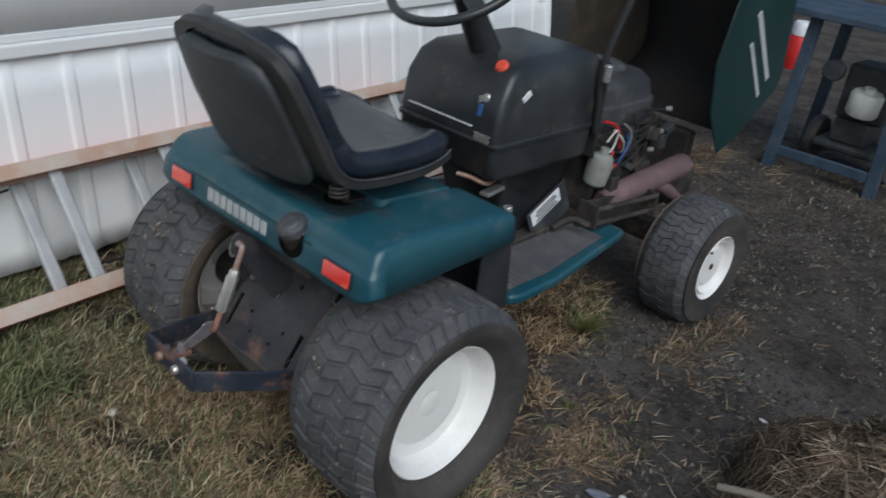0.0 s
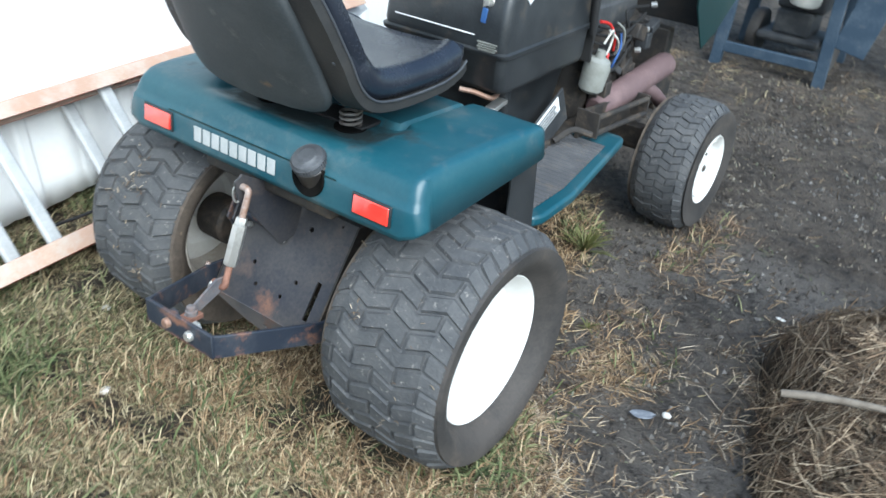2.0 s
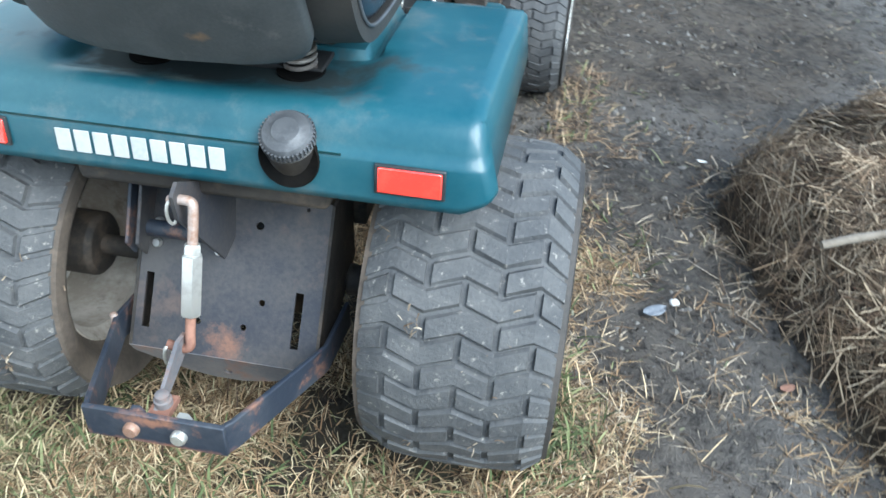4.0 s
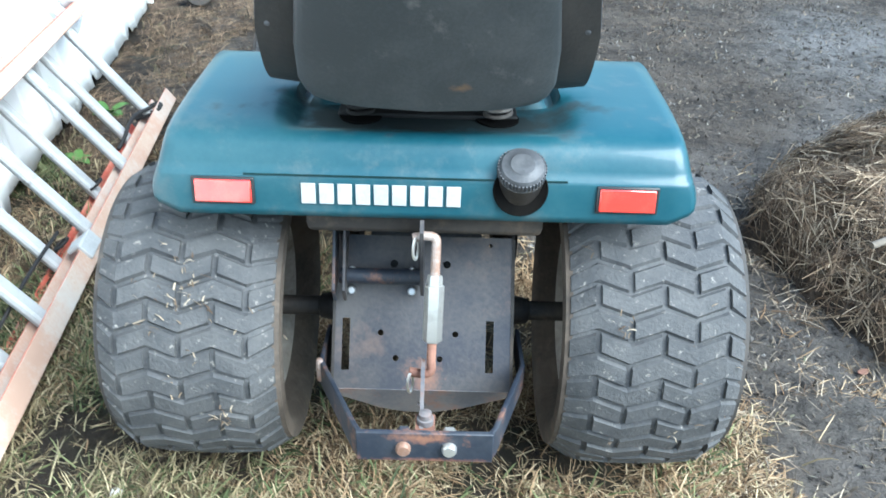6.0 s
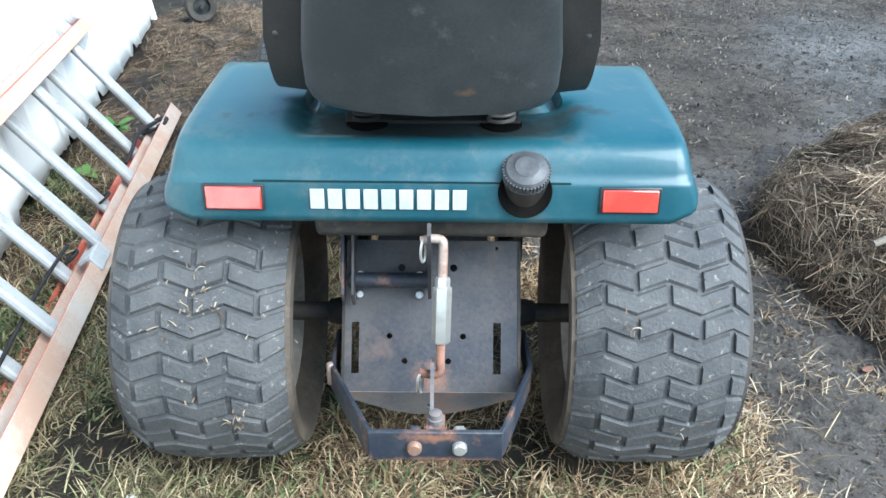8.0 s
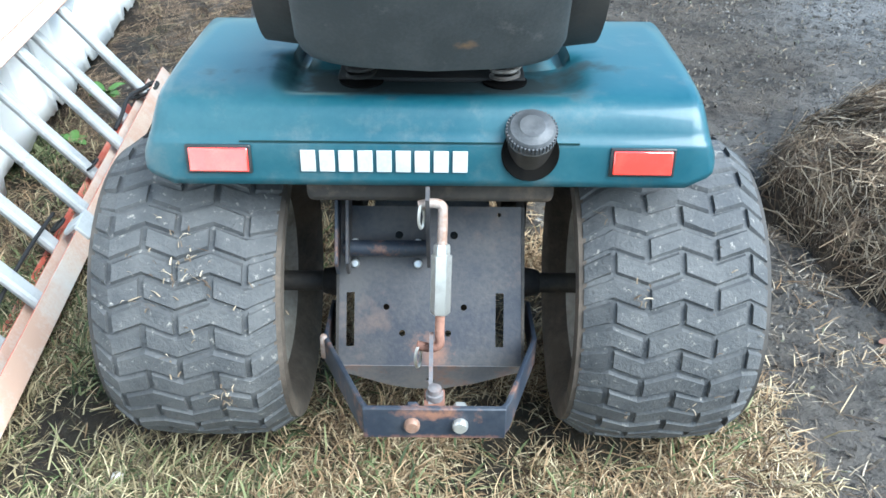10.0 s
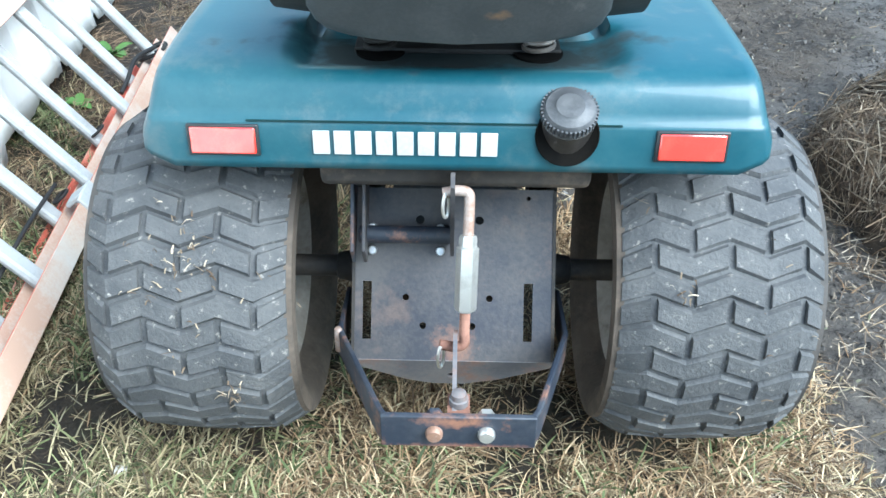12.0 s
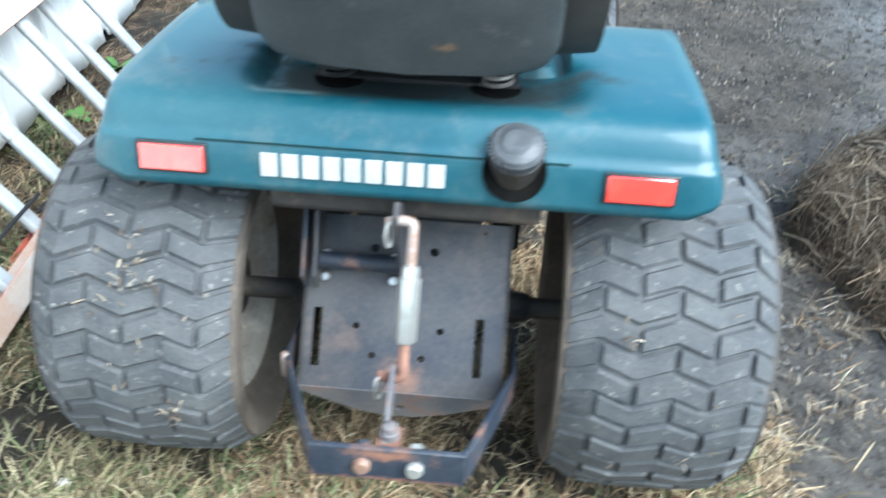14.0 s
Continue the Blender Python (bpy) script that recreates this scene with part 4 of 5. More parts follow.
# ---- footrests, frame ----
for sx in (-1, 1):
    bm = bmesh.new()
    o = [(0.13, 0.345), (0.372, 0.365), (0.385, 0.400), (0.382, 0.56), (0.312, 1.010), (0.295, 1.025), (0.13, 1.025)]
    prism(bm, [(x * sx, y) for x, y in o], 0.030, Matrix.Translation((0, 0, 0.388)))
    rest = part("footrest", bm, GREEN, tractor, "dark green footrest with a grey mat", bevel=0.008)
    bm = bmesh.new()
    rows = []
    for k in range(25):
        for dy, dz in ((0.0, 0.0), (0.002, 0.004), (0.007, 0.004), (0.009, 0.0)):
            y = 0.378 + k * 0.0215 + dy
            w = 0.348 - max(0.0, y - 0.56) * 0.140
            rows.append([(sx * x, y, 0.4195 + dz) for x in (0.14, 0.20, w)])
    grid(bm, rows)
    part("foot_mat", bm, MAT, rest, "grey ribbed rubber mat", smooth=False)
    bm = bmesh.new()
    prism(bm, [(0.20, 0.41), (0.33, 0.41), (0.31, 0.60), (0.285, 0.665), (0.20, 0.68)], 0.004, Matrix(((0, 0, 1, sx * 0.385), (1, 0, 0, 0), (0, 1, 0, 0), (0, 0, 0, 1))))
    box(bm, (0.19, 0.006, 0.27), (sx * 0.29, 0.298, 0.535), Matrix.Rotation(radians(-6), 3, "X"))
    part("fender_riser", bm, BLACK, fender, "black inner fender wall")
    bm = bmesh.new()
    box(bm, (0.05, 1.62, 0.085), (sx * 0.155, 0.88, 0.395))
    part("frame_rail", bm, FRAME, tractor, "dirty dark frame rail", bevel=0.006)
bm = bmesh.new()
rod(bm, (-0.36, BASE_Y, FRONT_Z + 0.01), (0.36, BASE_Y, FRONT_Z + 0.01), 0.022)
box(bm, (0.42, 0.05, 0.06), (0, BASE_Y, 0.275))
for sx in (-1, 1):
    rod(bm, (sx * 0.27, BASE_Y, 0.18), (sx * 0.27, BASE_Y, 0.35), 0.022)
part("front_axle", bm, FRAME, tractor, "dark front axle", bevel=0.006)

# ---- console, steering ----
def loft(sections, n=28, power=0.45):
    """Rounded boxes one above another: (z, y0, y1, half width)."""
    bm = bmesh.new()
    rings = []
    for z, y0, y1, half in sections:
        c = (y0 + y1) / 2
        rings.append([bm.verts.new((math.copysign(abs(math.cos(a)) ** power, math.cos(a)) * half, c + math.copysign(abs(math.sin(a)) ** power, math.sin(a)) * (y1 - y0) / 2, z)) for a in [2 * math.pi * k / n for k in range(n)]])
    for a, b in zip(rings, rings[1:]):
        for j in range(n):
            bm.faces.new((a[j], a[(j + 1) % n], b[(j + 1) % n], b[j]))
    bm.faces.new(rings[0][::-1])
    bm.faces.new(rings[-1])
    return bm


def round_loft(sections, r=0.024, each=5):
    """Boxes with rounded upright edges, one above another: (z, y0, y1, half width)."""
    bm = bmesh.new()
    rings = []
    for z, y0, y1, half in sections:
        ring_here = []
        for cx, cy, start in ((half - r, y1 - r, 0), (-half + r, y1 - r, 90), (-half + r, y0 + r, 180), (half - r, y0 + r, 270)):
            for k in range(each):
                a = radians(start + 90 * k / (each - 1))
                ring_here.append(bm.verts.new((cx + r * math.cos(a), cy + r * math.sin(a), z)))
        rings.append(ring_here)
    n = 4 * each
    for a, b in zip(rings, rings[1:]):
        for j in range(n):
            bm.faces.new((a[j], a[(j + 1) % n], b[(j + 1) % n], b[j]))
    bm.faces.new(rings[0][::-1])
    bm.faces.new(rings[-1])
    return bm


console = part("console", round_loft([(0.400, 0.60, 0.86, 0.118), (0.52, 0.59, 0.87, 0.124), (0.630, 0.565, 0.88, 0.140), (0.648, 0.50, 0.885, 0.165), (0.660, 0.458, 0.89, 0.182), (0.675, 0.445, 0.895, 0.187), (0.752, 0.437, 0.90, 0.190), (0.756, 0.432, 0.903, 0.196), (0.766, 0.430, 0.905, 0.197), (0.770, 0.438, 0.90, 0.191),
                                     (0.785, 0.434, 0.90, 0.190), (0.885, 0.448, 0.90, 0.188), (0.945, 0.482, 0.90, 0.180), (0.972, 0.525, 0.89, 0.165), (0.985, 0.60, 0.86, 0.13)], 0.024),
               BLACK, tractor, "black plastic dash console, dusty and scuffed", angle=50)
bm = bmesh.new()
rod(bm, (0, 0.62, 0.90), (0, 0.445, 1.145), 0.048, 20, 0.034)
part("steering_column", bm, BLACK, console)
hub = Vector((0, 0.430, 1.165))
m, _ = along(hub, hub + Vector((0, -0.52, 0.85)))
bm = bmesh.new()
tube(bm, [m @ Vector((0.185 * math.cos(a), 0.185 * math.sin(a), 0.012)) for a in [2 * math.pi * k / 56 for k in range(56)]], 0.0125, 12, loop=True)
wheel = part("steering_wheel", bm, BLACK, tractor, "black plastic steering wheel")
bm = bmesh.new()
lathe(bm, [(0, -0.03), (0.045, -0.03), (0.062, -0.01), (0.062, 0.004), (0.050, 0.012), (0, 0.014)], m, 32)
for a in (radians(90), radians(210), radians(330)):
    box(bm, (0.135, 0.042, 0.010), m @ Vector((0.115 * math.cos(a), 0.115 * math.sin(a), 0.003)), m.to_3x3() @ Matrix.Rotation(a, 3, "Z"))
part("spokes", bm, BLACK, wheel, "broad spokes round a hub", bevel=0.003)
bm = bmesh.new()
lathe(bm, [(0, 0.030), (0.014, 0.029), (0.019, 0.022), (0.018, 0.012), (0.008, 0.008), (0.008, -0.02), (0, -0.02)], along((0.118, 0.520, 0.950), (0.15, 0.20, 1.25))[0], 20)
part("knob", bm, KNOB, console, "orange-red pull knob")
bm = bmesh.new()
box(bm, (0.006, 0.036, 0.016), (0.188, 0.545, 0.893), Matrix.Rotation(radians(35), 3, "X"))
part("sticker", bm, LABELWHITE, console, "small pale blue and white sticker", bevel=0.001)
bm = bmesh.new()
box(bm, (0.25, 0.004, 0.003), (-0.024, 0.4345, 0.801))
part("label_strip", bm, LABELWHITE, console, "thin white pinstripe", bevel=0.001)
for k in range(4):
    bm = bmesh.new()
    box(bm, (0.058 - 0.008 * (k % 2), 0.004, 0.003), (0.142, 0.4325, 0.789 - 0.006 * k))
    part("label_bar", bm, BOTTLE, console, smooth=False)
bm = bmesh.new()
lathe(bm, [(0, 0.004), (0.011, 0.003), (0.013, 0), (0, 0)], along((0.130, 0.446, 0.886), (0.130, -1, 0.968))[0], 18)
box(bm, (0.003, 0.026, 0.018), (0.130, 0.430, 0.888))
lock = part("ignition_key", bm, CHROME, console, "ignition key in its lock")
bm = bmesh.new()
box(bm, (0.015, 0.004, 0.036), (0.128, 0.428, 0.856), Matrix.Rotation(radians(6), 3, "Y"))
part("key_fob", bm, BLUEWIRE, console, "blue key fob", bevel=0.0015)
tilt = Matrix.Rotation(radians(28), 3, "X")
bm = bmesh.new()
box(bm, (0.006, 0.185, 0.125), (0.168, 0.775, 0.488), tilt)
plate_side = part("tunnel_plate", bm, HOUSING, console, "dusty grey side plate beside the footrest", bevel=0.002)
bm = bmesh.new()
box(bm, (0.003, 0.138, 0.052), (0.1735, 0.748, 0.512), tilt)
part("warning_label", bm, LABELWHITE, console, "white warning label with grey bars", bevel=0.001)
for k in range(4):
    bm = bmesh.new()
    box(bm, (0.002, 0.100 - 0.014 * (k % 2), 0.0045), Vector((0.1755, 0.748, 0.512)) + tilt @ Vector((0, 0, -0.017 + 0.011 * k)), tilt)
    part("label_bar", bm, GREYMETAL, console, smooth=False)
bm = bmesh.new()
rod(bm, (0.165, 0.57, 0.530), (0.165, 0.57, 0.555), 0.014)
box(bm, (0.03, 0.09, 0.012), (0.13, 0.53, 0.60), Matrix.Rotation(radians(10), 3, "Z"))
part("linkage", bm, CHROME, console, bevel=0.002)
bm = bmesh.new()
tube(bm, spline([(0.085, 0.415, 0.662), (0.115, 0.44, 0.655), (0.150, 0.475, 0.640), (0.12, 0.56, 0.635)], 6), 0.0065, 8)
part("pedal_rod", bm, TARNISH, tractor, "tarnished lever")
bm = bmesh.new()
tube(bm, spline([(0.19, 0.78, 0.44), (0.22, 0.83, 0.47), (0.27, 0.86, 0.46)], 6), 0.010, 8)
part("pedal_rod", bm, FRAME, tractor)

# firewall strut
bm = bmesh.new()
box(bm, (0.40, 0.012, 0.30), (0, 0.915, 0.80))
part("firewall", bm, BLACKSTRAP, tractor, "black firewall", bevel=0.003)
bm = bmesh.new()
tube(bm, spline([(0.205, 0.890, 0.74), (0.205, 0.880, 0.82), (0.205, 0.865, 0.95), (0.215, 0.92, 1.12), (0.225, 1.00, 1.28)], 6), 0.011, 10)
part("strut", bm, BLACKSTRAP, tractor, "black edge strut")
bm = bmesh.new()
rod(bm, (0.222, 0.865, 0.905), (0.226, 0.862, 0.955), 0.012)
part("latch", bm, CHROME, tractor)

# ---- engine ----
bm = loft([(0.42, 0.98, 1.42, 0.13), (0.60, 0.96, 1.43, 0.145), (0.68, 0.96, 1.43, 0.15), (0.70, 0.97, 1.42, 0.14)], 24, 0.4)
engine = part("engine", bm, FRAME, tractor, "greasy black engine with a dark blower housing")
bm = loft([(0.70, 0.955, 1.36, 0.150), (0.735, 0.95, 1.365, 0.160), (0.775, 0.955, 1.36, 0.158), (0.782, 0.96, 1.35, 0.150), (0.835, 0.965, 1.33, 0.145), (0.860, 0.99, 1.30, 0.12), (0.868, 1.06, 1.24, 0.08)], 32, 0.5)
part("blower_housing", bm, HOUSING, engine, "dusty grey-black blower housing", angle=40)
bm = bmesh.new()
lathe(bm, [(0, 0.02), (0.085, 0.018), (0.095, 0.008), (0.095, 0), (0, 0)], Matrix.Translation((0.0, 1.15, 0.866)), 32)
part("air_screen", bm, CAP, engine, "dusty grey round screen")
rng = random.Random(3)
for k in range(26):
    bm = bmesh.new()
    p = Vector((0.150 + rng.uniform(-0.01, 0.03), rng.uniform(0.98, 1.42), rng.uniform(0.47, 0.68)))
    s = (rng.uniform(0.015, 0.045), rng.uniform(0.02, 0.07), rng.uniform(0.02, 0.06))
    box(bm, s, p, Matrix.Rotation(rng.uniform(-0.5, 0.5), 3, "X"))
    part("fitting", bm, HOUSING if k % 4 == 0 else FRAME, engine, "small greasy engine part", bevel=0.004)
for p in ((0.170, 1.37, 0.735), (0.172, 1.30, 0.60), (0.172, 1.34, 0.66)):
    bm = bmesh.new()
    rod(bm, p, Vector(p) + Vector((0.018, 0.006, 0.004)), 0.009, 10)
    part("bolt", bm, CHROME, engine)
bm = bmesh.new()
lathe(bm, [(0, 0), (0.028, 0.002), (0.038, 0.012), (0.041, 0.080), (0.034, 0.102), (0.016, 0.110), (0.013, 0.130), (0, 0.130)], Matrix.Translation((0.190, 0.965, 0.548)) @ Matrix.Rotation(radians(8), 4, "Y"), 24)
part("fuel_filter", bm, BOTTLE, engine, "cloudy white plastic filter bowl")
bm = bmesh.new()
tube(bm, spline([(0.20, 0.94, 0.765), (0.205, 1.00, 0.745), (0.21, 1.035, 0.70), (0.205, 1.05, 0.66)], 6), 0.0045, 8)
part("red_cable", bm, REDWIRE, engine, "bright red cable")
bm = bmesh.new()
tube(bm, spline([(0.205, 1.02, 0.655), (0.212, 1.00, 0.625), (0.205, 1.02, 0.59), (0.20, 1.06, 0.60)], 6), 0.0042, 8)
part("red_cable", bm, REDWIRE, engine, "bright red cable")
bm = bmesh.new()
tube(bm, spline([(0.20, 1.10, 0.70), (0.21, 1.09, 0.66), (0.205, 1.07, 0.615), (0.19, 1.08, 0.58)], 6), 0.0036, 8)
part("blue_wire", bm, BLUEWIRE, engine, "blue wire")
for material, label, pts in ((CLOUDY, "tan wire loop", [(0.215, 0.955, 0.70), (0.222, 0.985, 0.735), (0.215, 1.010, 0.71), (0.212, 0.995, 0.665), (0.205, 0.97, 0.655)]),
                             (CLOUDY, "pale wire", [(0.205, 1.00, 0.73), (0.222, 1.03, 0.70), (0.215, 1.06, 0.665), (0.20, 1.075, 0.64)]),
                             (BOTTLE, "grey-green wire", [(0.20, 1.06, 0.74), (0.215, 1.085, 0.715), (0.212, 1.10, 0.67), (0.195, 1.11, 0.63)])):
    bm = bmesh.new()
    tube(bm, spline(pts, 6), 0.0032, 8)
    part("thin_wire", bm, material, engine, label)
for k in range(7):
    bm = bmesh.new()
    z = 0.60 + 0.022 * k
    tube(bm, spline([(0.17, 0.94 + 0.01 * k, z), (0.20, 1.02 + 0.02 * k, z - 0.03), (0.19, 1.14, z + 0.03 * (-1) ** k), (0.165, 1.25 + 0.02 * k, z)], 6), 0.0045, 6)
    part("black_hose", bm, BLACKSTRAP, engine, "black hose")
bm = bmesh.new()
m, d = along((0.175, 1.06, 0.458), (0.195, 1.555, 0.506))
lathe(bm, [(0, 0), (0.030, 0.0), (0.040, 0.012), (0.043, 0.02), (0.043, d - 0.02), (0.040, d - 0.008), (0.030, d), (0, d)], m, 28)
muffler = part("muffler", bm, MUFFLER, tractor, "rusty mauve-brown muffler")
bm = bmesh.new()
tube(bm, spline([(0.190, 1.33, 0.480), (0.212, 1.42, 0.440), (0.228, 1.51, 0.375)], 6), 0.024, 14)
part("outlet_pipe", bm, MUFFLER, muffler)
bm = bmesh.new()
for z in (0.405, 0.455):
    rod(bm, (0.262, 0.90, z + 0.045), (0.262, 1.27, z + 0.010), 0.009, 10)
for y, z in ((0.90, 0.475), (1.27, 0.438)):
    box(bm, (0.075, 0.010, 0.078), (0.232, y, z))
box(bm, (0.012, 0.38, 0.085), (0.205, 1.085, 0.445), Matrix.Rotation(radians(-5.5), 3, "X"))
part("engine_bracket", bm, FRAME, tractor, "dirty dark step bracket beside the muffler", bevel=0.003)
bm = bmesh.new()
box(bm, (0.34, 0.05, 0.30), (0, 1.62, 0.46))
box(bm, (0.30, 0.20, 0.04), (0, 1.54, 0.42))
part("front_grille_frame", bm, FRAME, tractor, bevel=0.006)

# ---- hood, tilted open about its front foot ----
def make_hood():
    side = [(1.582, 0.539), (1.456, 0.701), (1.406, 0.884), (1.445, 1.05), (1.50, 1.24), (1.56, 1.36), (1.80, 1.38), (1.86, 1.22), (1.915, 1.03), (1.965, 0.80), (1.955, 0.735), (1.701, 0.579)]
    hood = None
    for sx in (1, -1):
        bm = bmesh.new()
        prism(bm, side, 0.006, Matrix(((0, 0, 1, sx * 0.300 - 0.003), (1, 0, 0, -0.020), (0, 1, 0, 0.040), (0, 0, 0, 1))))
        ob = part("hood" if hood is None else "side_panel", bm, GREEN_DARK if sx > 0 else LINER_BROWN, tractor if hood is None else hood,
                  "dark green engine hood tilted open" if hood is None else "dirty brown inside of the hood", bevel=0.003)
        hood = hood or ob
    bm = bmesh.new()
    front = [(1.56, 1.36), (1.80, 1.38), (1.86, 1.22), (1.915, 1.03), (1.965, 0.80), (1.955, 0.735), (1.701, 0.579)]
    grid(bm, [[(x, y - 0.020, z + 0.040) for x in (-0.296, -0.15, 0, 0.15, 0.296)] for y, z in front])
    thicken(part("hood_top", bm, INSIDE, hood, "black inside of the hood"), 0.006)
    for (y0, z0), (y1, z1), w in (((1.600, 0.970), (1.772, 0.765), 0.020), ((1.600, 1.075), (1.812, 0.824), 0.026)):
        bm = bmesh.new()
        box(bm, (0.006, w, math.hypot(y1 - y0, z1 - z0)), (0.304, (y0 + y1) / 2, (z0 + z1) / 2), Matrix.Rotation(math.atan2(y1 - y0, z0 - z1), 3, "X"))
        part("silver_stripe", bm, LETTER, hood, "silver-white trim strip", bevel=0.001)


make_hood()

# ---- blue stand with a small machine under it ----
def bar(bm, a, b, w, h):
    a, b = Vector(a), Vector(b)
    y = (b - a).normalized()
    ref = Vector((0, 0, 1)) if abs(y.z) < 0.9 else Vector((0, 1, 0))
    x = y.cross(ref).normalized()
    box(bm, (w, (b - a).length, h), (a + b) / 2, Matrix((x, y, x.cross(y))).transposed())


stand = thing("work_stand", "worn blue-painted stand with splayed legs and a plank top", "workbench", Matrix.Translation((0.085, 3.425, 0)) @ Matrix.Rotation(radians(4), 4, "Z"))
for x in (-0.28, 0.28):
    for y in (0.0, 0.62):
        bm = bmesh.new()
        bar(bm, (x, y, -0.01), (x * 0.90, y + 0.02, 0.84), 0.062, 0.045)
        part("leg", bm, BLUEPAINT, stand, bevel=0.004)
for y in (0.0, 0.62):
    bm = bmesh.new()
    bar(bm, (-0.26, y, 0.10), (0.26, y, 0.10), 0.03, 0.055)
    part("stretcher", bm, BLUEPAINT, stand, bevel=0.004)
bm = bmesh.new()
bar(bm, (0.37, 0.02, 0.20), (0.50, 0.06, 0.84), 0.17, 0.03)
part("side_brace", bm, BLUEPAINT, stand, bevel=0.004)
for k in range(4):
    bm = bmesh.new()
    box(bm, (1.25, 0.185, 0.035), (0.17, 0.02 + 0.195 * k, 0.858))
    part("plank", bm, BLUEPAINT, stand, bevel=0.004)

machine = thing("small_engine", "grey small engine with white tank under the blue stand", "engine", Matrix.Translation((0.10, 3.78, 0)))
bm = bmesh.new()
box(bm, (0.34, 0.32, 0.05), (0, 0, 0.15))
box(bm, (0.26, 0.24, 0.30), (0.02, 0, 0.46))
box(bm, (0.20, 0.26, 0.14), (0.0, 0, 0.24))
part("block", bm, GREYMETAL, machine, bevel=0.02, segments=3)
bm = bmesh.new()
lathe(bm, [(0, 0), (0.075, 0.005), (0.085, 0.02), (0.085, 0.12), (0.075, 0.135), (0.03, 0.14), (0.03, 0.16), (0, 0.16)], along((0.04, -0.17, 0.36), (0.06, -0.19, 0.60))[0], 24)
part("tank", bm, CLOUDY, machine, "white plastic fuel tank")
bm = bmesh.new()
lathe(bm, [(0, 0), (0.05, 0.0), (0.06, 0.012), (0.06, 0.05), (0.05, 0.06), (0, 0.062)], along((-0.17, -0.12, 0.55), (-0.19, -0.60, 0.62))[0], 24)
part("recoil_cover", bm, CAP, machine, "pale grey round cover")
for sx in (-1, 1):
    bm = bmesh.new()
    m = Matrix.Translation((sx * 0.21, 0.02, 0.125)) @ Matrix.Rotation(radians(90), 4, "Y")
    lathe(bm, [(0, -0.02), (0.06, -0.02), (0.125, -0.03), (0.135, -0.015), (0.135, 0.015), (0.125, 0.03), (0.06, 0.02), (0, 0.02)], m, 32)
    part("wheel", bm, RUBBER_SIDE, machine)
can = thing("spray_can", "red and white can standing on the ground", "can", Matrix.Translation((-1.21, 6.05, -0.005)) @ Matrix.Diagonal((1.2, 1.2, 1.25, 1)))
bm = bmesh.new()
lathe(bm, [(0, 0), (0.085, 0), (0.09, 0.01), (0.09, 0.20), (0.07, 0.225), (0, 0.23)], None, 24)
part("body", bm, REDWIRE, can, "red body", bevel=0)
bm = bmesh.new()
lathe(bm, [(0, 0.228), (0.072, 0.228), (0.072, 0.30), (0.06, 0.315), (0, 0.315)], None, 24)
part("lid", bm, LABELWHITE, can, "white lid")
sheet = thing("metal_sheet", "pale grey bent sheet leaning beside the blue stand", "sheet", Matrix.Translation((0.62, 3.75, 0)) @ Matrix.Rotation(radians(15), 4, "Z"))
bm = bmesh.new()
grid(bm, [[(0.10 + 0.28 * u + 0.05 * math.sin(v * 2), 0.25 * v, 0.01 + 0.48 * v + 0.12 * u) for u in (0, 0.3, 0.6, 1.0)] for v in (0, 0.25, 0.5, 0.75, 1.0)])
thicken(part("panel", bm, CLOUDY, sheet), 0.004)

# ---- small wheel on the soil past the wall's end ----
castor = thing("mower_wheel", "small grey plastic mower wheel standing on the soil", "wheel", Matrix.Translation((-1.25, 3.09, 0.078)) @ Matrix.Diagonal((1.05, 1.05, 1.05, 1)) @ Matrix.Rotation(radians(-62), 4, "Z"))
m = Matrix.Rotation(radians(90), 4, "Y")
bm = bmesh.new()
lathe(bm, [(0.045, -0.022), (0.068, -0.026), (0.076, -0.018), (0.076, 0.018), (0.068, 0.026), (0.045, 0.022)], m, 36, close=True)
part("tyre", bm, RUBBER_SIDE, castor)
bm = bmesh.new()
lathe(bm, [(0.010, 0.014), (0.040, 0.008), (0.047, 0.020), (0.047, -0.020), (0.040, -0.008), (0.010, -0.014)], m, 36, close=True)
part("disc", bm, BLACK, castor, "grey wheel disc")
bm = bmesh.new()
rod(bm, (-0.05, 0, 0), (0.035, 0, 0), 0.010)
part("axle_pin", bm, FRAME, castor)


